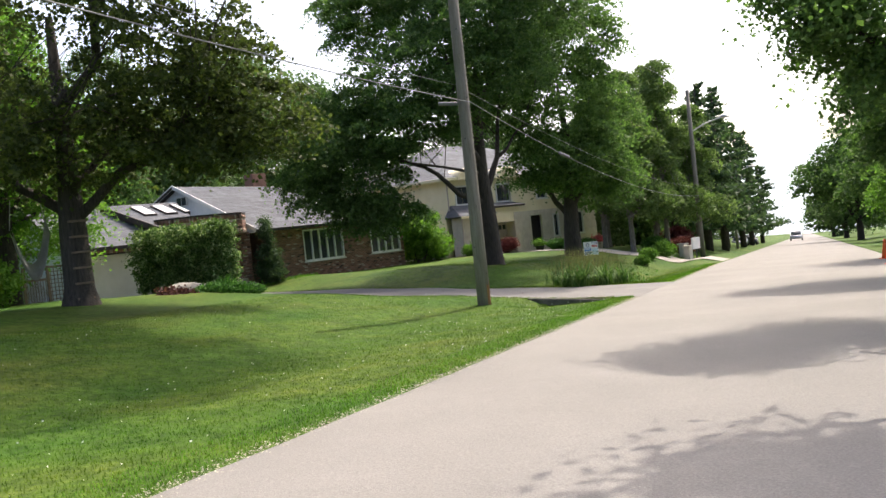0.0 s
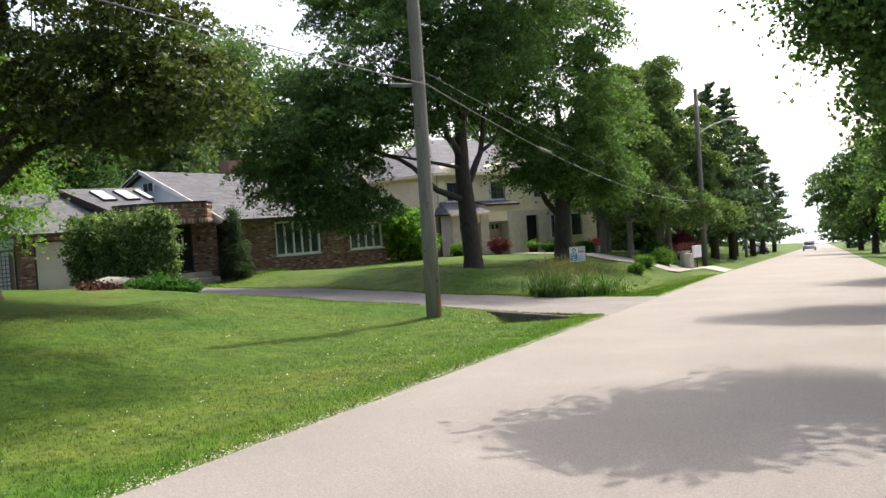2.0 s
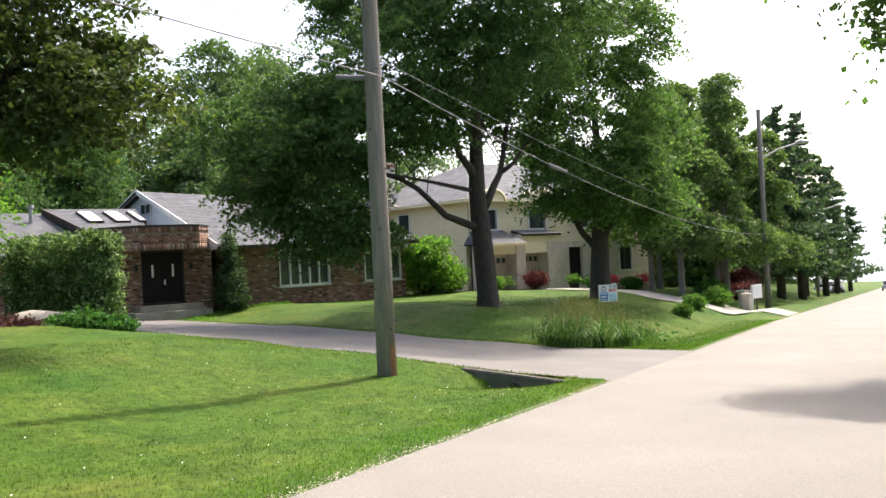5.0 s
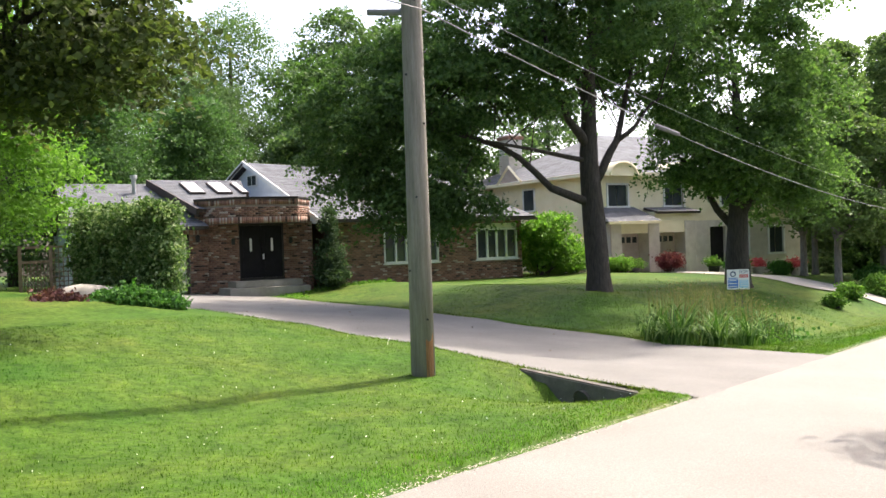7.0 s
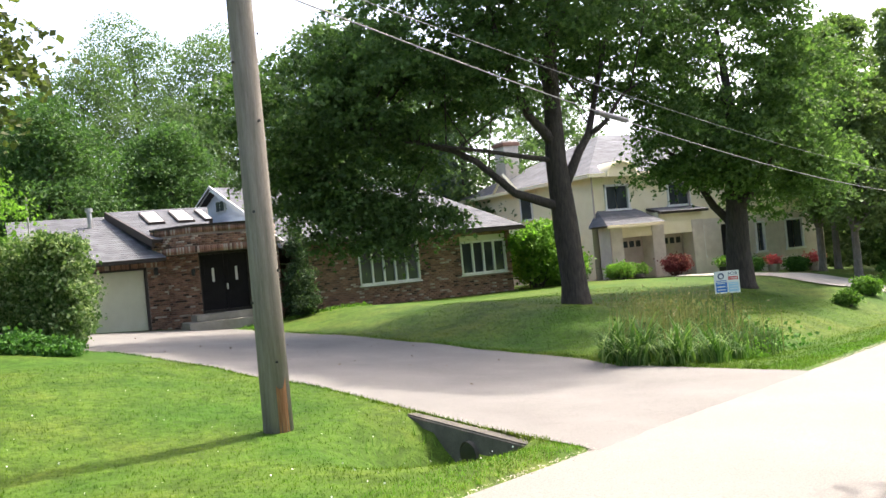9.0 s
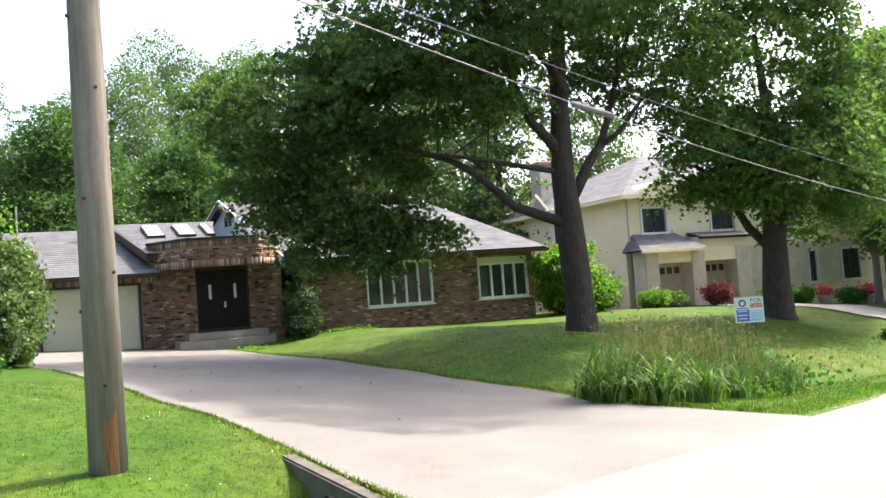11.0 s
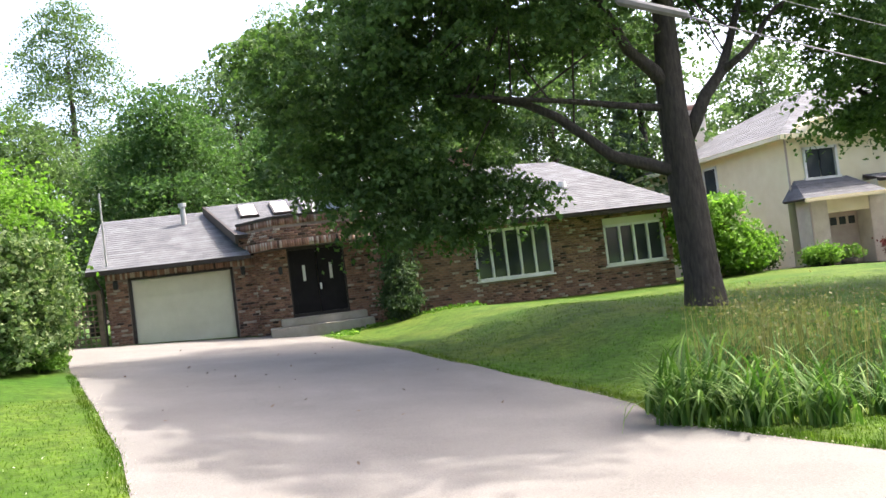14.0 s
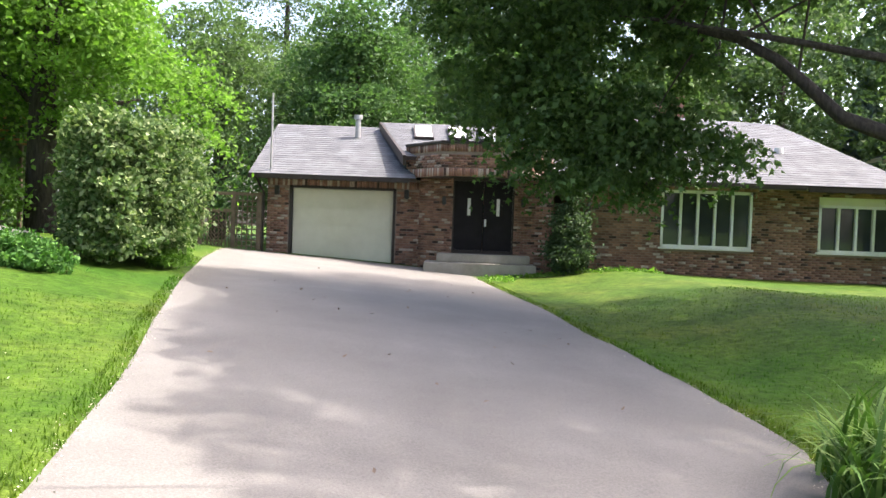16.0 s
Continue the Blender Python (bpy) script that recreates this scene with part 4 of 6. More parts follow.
# the maple on the front lawn
TX, TY = -21.3, 30.9
tree("maple_tree", (TX, TY, 0.2), [(TX, TY, -0.1), (TX, TY, 0.25), (TX - 0.02, TY, 0.9), (TX - 0.1, TY - 0.05, 2.6), (TX - 0.2, TY - 0.1, 4.4), (TX - 0.2, TY, 7), (TX, TY + 0.2, 10)], [0.62, 0.45, 0.37, 0.36, 0.3, 0.2, 0.08],
     [([(TX - 0.1, TY - 0.1, 3.05), (TX - 0.2, TY - 0.9, 3.33), (TX - 0.3, TY - 1.5, 3.55), (TX - 0.4, TY - 2.0, 4.03), (TX - 0.5, TY - 2.5, 4.48), (TX - 0.65, TY - 3.1, 4.83), (TX - 1.2, TY - 4.2, 5.23)], 0.145, 0.07), limb(rg, (TX - 1.2, TY - 4.2, 5.23), (TX - 3.0, TY - 5.6, 5.93), 0.08, 0.03, 0.1),
      ([(TX - 0.15, TY + 0.1, 3.73), (TX - 0.1, TY + 0.35, 4.13), (TX - 0.1, TY + 0.65, 4.63), (TX - 0.3, TY + 1.15, 5.08), (TX - 0.6, TY + 1.6, 5.73), (TX - 1.0, TY + 2.2, 6.73), (TX - 1.5, TY + 3.2, 8.53)], 0.17, 0.06), limb(rg, (TX - 0.3, TY + 1.15, 5.08), (TX + 0.2, TY + 2.8, 6.53), 0.09, 0.03),
      ([(TX - 0.15, TY - 0.1, 4.38), (TX - 0.2, TY - 1.2, 4.55), (TX - 0.3, TY - 2.2, 4.73), (TX - 0.4, TY - 3.3, 4.89), (TX - 0.5, TY - 4.6, 5.08)], 0.085, 0.03), ([(TX - 0.2, TY - 0.1, 4.83), (TX - 0.1, TY - 0.5, 5.23), (TX, TY - 1.0, 5.63), (TX + 0.4, TY - 1.8, 6.83), (TX + 1.2, TY - 3, 9.33)], 0.18, 0.05),
      limb(rg, (TX - 0.2, TY, 5.83), (TX - 3.5, TY + 1.0, 9.33), 0.13, 0.05), limb(rg, (TX - 0.1, TY + 0.1, 6.33), (TX + 2.5, TY - 1, 10.33), 0.12, 0.04)],
     [(TX - 4.0, TY - 6.5, 4.9, 1.6, 1.6, 1.6, 0.9), (TX - 3.6, TY - 6.3, 7.2, 1.8, 1.8, 1.2, 0.7), (TX - 4.2, TY - 8.0, 6.9, 1.3, 1.3, 1.0, 0.4), (TX - 2.6, TY - 5.0, 4.7, 2.2, 2.4, 1.9, 2.2), (TX - 2.2, TY - 5.2, 3.1, 1.5, 1.7, 1.0, 0.7), (TX - 1.8, TY - 3.6, 3.2, 1.0, 1.2, 0.7, 0.35), (TX - 0.8, TY - 4.0, 6.8, 3.0, 3.2, 1.5, 1.9), (TX - 0.3, TY - 3.0, 8.6, 3.5, 3.4, 2.2, 2.2), (TX, TY + 0.5, 10.2, 4.0, 4.2, 2.4, 2.2), (TX - 1.0, TY + 3.8, 8.0, 2.6, 2.4, 2.0, 1.4),
      (TX + 2.2, TY - 1.5, 8.4, 2.6, 2.6, 1.6, 1.1), (TX - 3.0, TY + 1.5, 8.2, 2.6, 2.8, 1.8, 1.1), (TX, TY + 0.5, 12.6, 4.4, 3.8, 2.0, 1.6), (TX - 4.6, TY - 0.8, 12.0, 3.6, 3.0, 1.8, 1.3), (TX - 6.2, TY + 0.5, 13.2, 3.2, 3.0, 1.6, 0.9), (TX + 2.0, TY + 2.4, 14.6, 4.2, 3.6, 1.6, 1.4), (TX - 1.0, TY + 3.0, 16.2, 4.0, 3.6, 1.6, 1.1), (TX + 4.4, TY + 1.0, 13.2, 3.2, 2.8, 1.3, 2.2), (TX + 0.8, TY + 0.7, 14.0, 3.6, 3.0, 1.3, 2.6), (TX - 3.4, TY - 0.6, 13.8, 3.4, 3.0, 1.3, 2.4), (TX - 6.8, TY - 0.4, 13.4, 2.6, 2.8, 1.2, 1.5), (TX - 2.4, TY - 5.0, 7.4, 1.9, 1.7, 1.3, 0.8), (TX + 2.6, TY - 1.8, 10.2, 2.4, 2.4, 1.8, 1.1), (TX + 0.4, TY + 4.2, 11.2, 3.0, 2.6, 2.2, 1.1), (TX - 2.0, TY - 7.6, 6.0, 1.2, 1.2, 1.1, 0.4), (TX - 0.5, TY + 4.6, 5.6, 1.3, 1.2, 0.9, 0.3)],
     3000, 72, 0.27, 0.125, M_BARK, L_MAPLE, "tall spreading green maple with a dark trunk", 21, 0.5, lobed=True)
# the second street tree
UX, UY = -23.6, 39.5
tree("lawn_tree", (UX, UY, -0.1), [(UX, UY, -0.4), (UX, UY, 0.1), (UX, UY, 1.2), (UX + 0.1, UY, 2.6), (UX + 0.2, UY + 0.1, 6), (UX, UY, 9)], [0.7, 0.5, 0.42, 0.36, 0.2, 0.07],
     [limb(rg, (UX, UY, 2.0), (UX - 1.2, UY - 1.8, 5), 0.17, 0.06), limb(rg, (UX + 0.1, UY, 2.4), (UX + 1.2, UY + 1.8, 5.5), 0.17, 0.06), limb(rg, (UX + 0.1, UY, 3), (UX + 1.5, UY - 1.4, 6.5), 0.12, 0.05)],
     [(UX, UY - 1.5, 5.0, 2.1, 2.1, 1.5, 1.2), (UX + 1.2, UY + 0.4, 5.0, 2.8, 2.8, 2.0, 1.6), (UX, UY + 2.5, 4.4, 2.4, 2.6, 2.0, 1.3), (UX, UY, 8, 3.4, 3.6, 3.0, 2.2), (UX + 0.3, UY + 1.5, 11.5, 2.6, 2.8, 2.4, 1.4), (UX + 0.6, UY + 3.0, 7.6, 1.8, 2.0, 2.0, 0.9), (UX, UY + 0.5, 13.4, 3.4, 3.4, 1.8, 1.2), (UX - 2.5, UY - 1.5, 10.5, 2.6, 2.8, 2.4, 1.2)],
     900, 85, 0.34, 0.13, M_BARK, L_LAWN, "leafy green tree with a thick forked trunk", 22, 0.5)
# the maple beside the hedge
VX, VY = -19.0, 11.7
# its high outer boughs towards the road are unseen, added to shade the lawn
vt = tree("maple_tree", (VX, VY, 1.0), [(VX, VY, 0.6), (VX, VY, 1.05), (VX, VY, 1.6), (VX, VY, 3.2), (VX + 0.1, VY, 5), (VX, VY, 9)], [0.8, 0.55, 0.4, 0.36, 0.26, 0.1],
     [limb(rg, (VX, VY, 3.6), (VX - 2.5, VY - 2.5, 5.8), 0.16, 0.05), limb(rg, (VX, VY, 3.4), (VX + 2.6, VY + 3.4, 6.6), 0.17, 0.05), limb(rg, (VX, VY, 4), (VX + 3, VY - 1, 6.5), 0.15, 0.05), limb(rg, (VX, VY, 6.5), (VX + 7.5, VY + 1.4, 11.4), 0.15, 0.05), limb(rg, (VX, VY, 4.2), (VX - 1.0, VY + 2.5, 6.5), 0.15, 0.05)],
     [(VX + 10.6, VY + 2.0, 12.8, 2.8, 2.6, 1.1, 1.4), (VX + 9.2, VY + 4.4, 13.2, 2.6, 2.4, 1.1, 1.2), (VX + 3.8, VY + 4.0, 5.9, 1.5, 1.4, 1.3, 0.6), (VX + 2.6, VY + 2.8, 5.2, 1.4, 1.3, 0.8, 0.5), (VX + 3.0, VY + 1.0, 7.4, 2.4, 2.2, 1.4, 0.6), (VX - 0.6, VY + 0.2, 5.6, 4.0, 3.6, 1.3, 1.2), (VX + 1.6, VY + 2.2, 6.6, 2.6, 2.0, 1.9, 0.75), (VX + 2.7, VY + 3.8, 7.1, 1.6, 1.3, 2.0, 0.7), (VX + 2.4, VY + 2.0, 9.6, 2.6, 2.2, 1.6, 0.45), (VX + 4.2, VY + 1.6, 11.0, 3.2, 3.0, 1.6, 1.1), (VX + 5.6, VY + 3.0, 12.6, 3.0, 2.8, 1.4, 0.88), (VX + 4.4, VY - 2.4, 12.2, 3.2, 3.0, 1.6, 0.99), (VX + 7.0, VY + 2.2, 11.6, 2.8, 2.6, 1.2, 1.32), (VX + 8.6, VY + 0.4, 12.0, 2.6, 2.6, 1.1, 1.1), (VX + 1.0, VY, 11.6, 3.6, 3.4, 1.6, 0.55), (VX, VY, 7.5, 4.6, 4.8, 2.4, 1.35), (VX, VY - 3, 6, 3.6, 3.0, 2.0, 1.2), (VX, VY, 10.5, 3.6, 3.8, 2.0, 0.6)],
     1500, 70, 0.29, 0.12, M_BARK, L_MAPLE_DARK, "dark-leaved maple with rungs nailed to its trunk", 23, 0.4)
for i in range(6):
    z = 1.3 + i * 0.42
    part("rung", soft_box(VX + 0.25, VX + 0.42, VY - 0.24, VY + 0.24, z, z + 0.06, 0.008), M_LATTICE, vt, "short grey wooden rung")


# trees across the street, whose shade lies on the road
def street_tree(s, l, h, r, seed, leaves, low=3.0, n=420, leaf=0.2, label="tall leafy street tree", over=(), bark=M_BARK):
    x, y = xy(s, l)
    z = ground_z(x, y)
    rr = np.random.default_rng(seed)
    blobs = []
    for i in range(7):
        a = i * 2.399
        q = 0.55 * r
        zz = z + low + r * 0.35 + (h - low - r * 0.5) * (i / 6)
        w = r * (0.75 - 0.35 * (i / 6))
        blobs.append((x + q * math.cos(a) * (1 - i / 8), y + q * math.sin(a) * (1 - i / 8), zz, w, w, w * 0.62, 1.3 - i * 0.12))
    for ds, ll, zz, w in over:
        blobs.append((*xy(s + ds, ll), z + zz, w, w, w * 0.75, 1.2))
    limbs = [limb(rr, (x, y, z + low * 0.8), (b[0], b[1], b[2]), 0.13, 0.04) for b in blobs[:5] + blobs[7:]]
    return tree("street_tree", (x, y, z), [(x, y, z - 0.3), (x, y, z + 0.2), (x, y, z + low), (x, y, z + h * 0.75)], [0.5 * min(1, r / 4), 0.36 * min(1, r / 5), 0.28 * min(1, r / 5), 0.05], limbs, blobs, n, 60, r * 0.11, leaf, bark, leaves, label, seed, 0.4, "street trees", twigs=30)


street_tree(8.4, -11.2, 11, 3.0, 37, L_LAWN, 4.6, 440, 0.125, over=((0, -8.2, 7.2, 1.7), (1, -6.6, 7.8, 1.2)))
street_tree(15.6, -11.2, 11, 3.2, 31, L_LAWN, 4.0, 580, 0.125, over=((-0.6, -8.2, 6.4, 1.7), (0.6, -6.4, 7.4, 1.3), (-1, -5.6, 7.8, 1.1)))
street_tree(25.2, -11.2, 11, 3.4, 32, L_LAWN, 3.0, 780, 0.125, over=((-0.6, -8.6, 5.2, 1.5), (-1, -7.0, 6.9, 1.1), (0.5, -7.4, 6.4, 1.3), (0, -6.2, 8.0, 1.1)))
street_tree(37, -12.3, 11, 3.6, 38, L_MAPLE, 2.6, 560, 0.18, over=((0, -9.6, 4.6, 1.7), (-1, -8.8, 6.4, 1.6)))
street_tree(48, -12.6, 9, 3.4, 39, L_MAPLE, 2.4, 360, 0.18)
street_tree(60, -12.2, 6.5, 3.2, 33, L_BRIGHT, 1.4, 420, 0.17, "low bright green willow at the roadside")
street_tree(78, -12.0, 11, 4.2, 34, L_MAPLE, 2.4, 380, 0.22)
street_tree(98, -10.6, 12, 4.8, 35, L_MAPLE, 2.2, 420, 0.24, over=((0, -7.0, 6.5, 2.4),))
street_tree(132, -10.5, 11, 5.0, 36, L_BACK, 1.6, 320, 0.3)
street_tree(178, -10.0, 10, 5.5, 46, L_BACK, 1.0, 280, 0.36)
for i, (s, l, h, r) in enumerate(((55, 4.2, 11, 2.4), (60, 2.8, 12.5, 2.6), (66, 4.4, 13, 2.8), (69, 1.8, 11, 2.4), (74, 5.5, 12, 3.0), (58, 6.5, 11, 2.4), (64, 7.5, 12, 2.6))):
    street_tree(s, l, h, r, 40 + i, L_BIRCH, 2.5, 420, 0.15, "slender light-green birch beyond the drive", bark=M_BARK_LIGHT)


def pine(s, l, h, r, seed):
    x, y = xy(s, l)
    z = ground_z(x, y)
    rr = np.random.default_rng(seed)
    t = thing("pine_tree", (x, y, z), "tall dark pine with open layered boughs", "tree", "pine trees")
    part("trunk", tube(bmesh.new(), [(x, y, z - 0.3), (x, y, z + h * 0.5), (x, y, z + h)], [0.35, 0.22, 0.03], 10), M_BARK, t, smooth=True)
    bb, pts = bmesh.new(), []
    zz = z + h * 0.14
    while zz < z + h:
        k = (zz - z) / h
        for j in range(2):
            a, w = rr.uniform(0, 6.28), r * (1.1 - k) * rr.uniform(0.35, 1.3) + 0.25
            e = Vector((x + w * math.cos(a), y + w * math.sin(a), zz + rr.uniform(-0.05, 0.3) * w))
            tube(bb, [(x, y, zz), e], [0.05, 0.015], 4)
            m = int(62 * w / r) + 10
            q = rr.uniform(0.25, 1.05, m)[:, None]
            pts.append(np.array([x, y, zz]) + q * (np.array(e) - np.array([x, y, zz])) + rr.normal(size=(m, 3)) * np.array([0.26, 0.26, 0.13]) * (0.25 + w / r))
        zz += h * rr.uniform(0.01, 0.034)
    part("boughs", bb, M_BARK, t)
    tagged(part("crown", leaf_mesh("crown", np.concatenate(pts), 0.3, rr, 0.1, 1.8), L_PINE, t), kind="stuff")


for i, (s, l, h, r) in enumerate(((76, 1.8, 13.5, 3.0), (84, 1.2, 14.5, 3.4), (93, 1.8, 15, 3.6), (105, 1.0, 14, 3.6), (122, 1.0, 13, 4.0), (146, 0.8, 12, 4.0), (88, 6, 15, 3.6), (112, 6, 14, 4.0))):
    pine(s, l, h, r, 50 + i)


# woods behind the houses
def wood_tree(x, y, h, r, seed, leaves, leaf=0.36, n=240, z=0.0, low=0.12):
    rr = np.random.default_rng(seed)
    blobs = []
    for i in range(9):
        a = i * 2.399 + seed
        k = i / 8
        w = r * (0.62 - 0.3 * k)
        q = r * 0.62 * (1 - k * 0.8)
        blobs.append((x + q * math.cos(a), y + q * math.sin(a), z + h * (low + 0.16 + (0.9 - low - 0.16) * k), w, w, w * 0.8, 1.0))
    return tree("woodland_tree", (x, y, z), [(x, y, z - 0.5), (x, y, z + h * 0.3), (x, y, z + h * 0.8)], [0.4, 0.3, 0.08], [limb(rr, (x, y, z + h * 0.25), b[:3], 0.1, 0.03, n=4) for b in blobs[:3]], blobs, n, 85, r * 0.12, leaf, M_BARK, leaves, "tall leafy tree in the woods behind the house", seed, 0.4, "woodland trees", twigs=10)


for i, (x, y, h, r, lv) in enumerate(((-50, 7, 12, 5, L_BACK), (-45, 13, 10.5, 4.6, L_BACK), (-43, 19.0, 10.6, 4.0, L_DEEP), (-45, 24.5, 9.8, 3.6, L_DEEP), (-56, 22, 16, 5.5, L_BACK), (-57, 30, 18.5, 6, L_BACK), (-53, 36, 18, 5, L_BACK), (-49, 43, 15, 4.6, L_BACK), (-60, 45, 20, 6, L_BACK),
                                   (-61, 12.5, 21, 5.2, L_BACK), (-48, 0, 13, 6, L_BACK), (-64, 37, 15, 6, L_BACK), (-58, 56, 15, 6, L_BACK), (-54, 67, 14, 6, L_BACK), (-46, 74, 13, 5, L_BACK), (-40, -8, 14, 6, L_BACK), (-46, 31, 9, 3.6, L_BACK), (-52, 16.5, 11, 4.5, L_BACK), (-52, 27, 12.5, 4.5, L_BACK), (-62, 26, 20.5, 6, L_BACK), (-50, 33, 11, 4, L_BACK), (-66, 20, 15, 6, L_BACK), (-55, 40, 18, 5, L_BACK), (-54, 86, 10, 5, L_BACK), (-61, 110, 10, 5, L_BACK), (-70, 130, 10, 6, L_BACK), (-62, 80, 12, 5, L_BACK))):
    near = -62.5 < x < -42 and 6 < y < 31
    wood_tree(x, y, h, r * 1.15, 60 + i, lv, 0.13 if near else 0.22, 430 if near else 170)
# thickets that close the view beyond the far house
for i, (s, l, h, r) in enumerate(((93, 12, 9, 4.5), (104, 9, 8, 4.5), (97, 22, 10, 5), (118, 12, 9, 5), (112, 26, 11, 6), (136, 9, 9, 5), (84, 30, 11, 5.5), (160, 8, 9, 5), (140, 24, 11, 7), (72, 10, 5, 2.6), (78, 8, 4, 2.4))):
    x, y = xy(s, l)
    wood_tree(x, y, h, r, 120 + i, L_BACK if i % 2 else L_MAPLE, 0.24, 200, ground_z(x, y), -0.1)
# light green trees behind the hedge
wood_tree(-28.6, 13.1, 11.5, 3.6, 90, L_BRIGHT, 0.115, 800, 1.0, 0.14)
wood_tree(-33, 9.5, 10, 4.0, 92, L_BACK, 0.2, 320, 0.9, 0.05)
wood_tree(-26, 6.0, 9, 3.8, 93, L_BRIGHT, 0.2, 260, 0.9, 0.04)


# ---------------- shrubs ----------------
def shrub(name, blobs, clumps, per, spread, leaf, mat, label, seed, base, stems=True, category="shrub", droop=0.2, group=""):
    rr = np.random.default_rng(seed)
    t = thing(name, base, label, category, group)
    if stems:
        bm = bmesh.new()
        for i in range(10):
            b = blobs[i % len(blobs)]
            tube(bm, bent(rr, Vector(base) + Vector(rr.normal(size=3) * (0.15, 0.15, 0)), (b[0] + rr.normal() * b[3] * 0.4, b[1] + rr.normal() * b[4] * 0.4, b[2]), 0, 4), [0.03, 0.025, 0.02, 0.01], 5)
        part("stems", bm, M_BARK, t)
    tagged(part("foliage", leaf_mesh("foliage", clump_points(rr, blobs, clumps, per, spread), leaf, rr, droop), mat, t), kind="stuff")
    return t


HB = []
for x, yc, hw in ((-21.4, 17.5, 0.55), (-22.1, 17.42, 0.85), (-23.0, 17.35, 1.1), (-23.9, 17.25, 1.2), (-24.6, 17.05, 1.1)):
    for j in (-1, 0, 1):
        for k in range(5):
            HB.append((x, yc + j * (hw - 0.42) * (1 - 0.06 * abs(k - 2)), 1.25 + k * 0.41, 0.55, 0.45, 0.36, 1))
shrub("clipped_shrub", HB, 1250, 60, 0.11, 0.075, L_HEDGE, "large clipped variegated green shrub beside the driveway", 71, (-22.8, 17.2, 0.85))
shrub("conical_evergreen", [(-32.0, 26.3, 0.9, 0.75, 0.6, 0.6, 1.2), (-32.1, 26.35, 1.65, 0.55, 0.5, 0.7, 1), (-32.2, 26.4, 2.55, 0.36, 0.32, 0.7, 0.6), (-32.2, 26.4, 3.2, 0.18, 0.18, 0.5, 0.2)], 200, 60, 0.12, 0.07, L_PINE, "dark narrow evergreen against the brick wall", 72, (-32.1, 26.35, 0.3))
shrub("light_green_shrub", [(-33.2, 37.6, 1.4, 1.2, 1.3, 0.9, 1), (-32.9, 36.9, 2.3, 0.9, 1.1, 0.5, 0.7), (-33.2, 37.9, 2.75, 0.8, 0.8, 0.35, 0.4), (-33.6, 38.8, 1.2, 1.0, 1.1, 0.9, 0.7)], 240, 60, 0.2, 0.13, L_BRIGHT, "bright green broad-leaved shrub beside the window", 73, (-33.2, 37.2, 0.2))

# ---------------- blades: lilies, stalks, grass ----------------
def blade_mesh(name, roots, length, width, lean, rng, seg=4, up=1.0):
    """Strap leaves that rise and arch over; one strip each."""
    k = len(roots)
    a = rng.uniform(0, 2 * np.pi, k)
    d = np.stack([np.cos(a), np.sin(a), 0 * a], 1)
    side = np.stack([-np.sin(a), np.cos(a), 0 * a], 1)
    ln = length * rng.uniform(0.65, 1.2, k)
    th = lean * rng.uniform(0.5, 1.3, k)
    v = np.empty((k, seg + 1, 2, 3))
    p = roots.copy()
    for i in range(seg + 1):
        w = width * (1 - (i / seg) ** 2 * 0.92)
        v[:, i, 0], v[:, i, 1] = p - side * w / 2, p + side * w / 2
        ang = np.pi / 2 * up - th * (i + 0.5) / seg
        p = p + (d * np.cos(ang)[:, None] + np.array([0, 0, 1.0]) * np.sin(ang)[:, None]) * (ln / seg)[:, None]
    base = np.arange(k)[:, None] * (2 * (seg + 1))
    f = np.concatenate([np.concatenate([base + 2 * i, base + 2 * i + 1, base + 2 * i + 3, base + 2 * i + 2], 1) for i in range(seg)])
    return mesh_from(name, v.reshape(-1, 3), f, 4)


def on_ground(pts):
    return np.array([(x, y, ground_z(x, y)) for x, y in pts])


rl = np.random.default_rng(5)
STRAPS = []
for i in range(12):
    me = blade_mesh("leaf", np.zeros((1, 3)), 1.0, 0.04, 2.5, rl, 6)
    me.materials.append(L_LILY_LEAF)
    STRAPS.append(me)
for i, (x, y, n, ln) in enumerate(((-13.2, 26.25, 95, 0.85), (-12.6, 26.75, 95, 0.82), (-13.5, 26.8, 90, 0.9), (-12.3, 27.3, 80, 0.75), (-14.0, 26.5, 80, 0.8), (-13.2, 27.7, 80, 0.85), (-14.6, 27.0, 60, 0.65), (-12.75, 28.3, 60, 0.65))):
    t = thing("daylily", (x, y, ground_z(x, y)), "clump of long arching green daylily leaves" if i < 6 else "smaller clump of green daylily leaves in the bed", "plant", "daylily bed")
    for p in on_ground(np.array([x, y]) + rl.normal(size=(n, 2)) * 0.13):
        o = new("leaf", STRAPS[int(rl.integers(len(STRAPS)))])
        k = ln * rl.uniform(0.85, 1.3)
        o.parent = t
        o.matrix_parent_inverse = Matrix.Translation(t.location).inverted()
        o.location, o.rotation_euler, o.scale = p, (0, 0, rl.uniform(0, 6.28)), (k, k, k)
def scatter(x, y, n, sx, sy):
    """Points round a place, none further off than twice the spread."""
    return np.array([x, y]) + rl.normal(size=(n, 2)).clip(-1.7, 1.7) * (sx, sy)


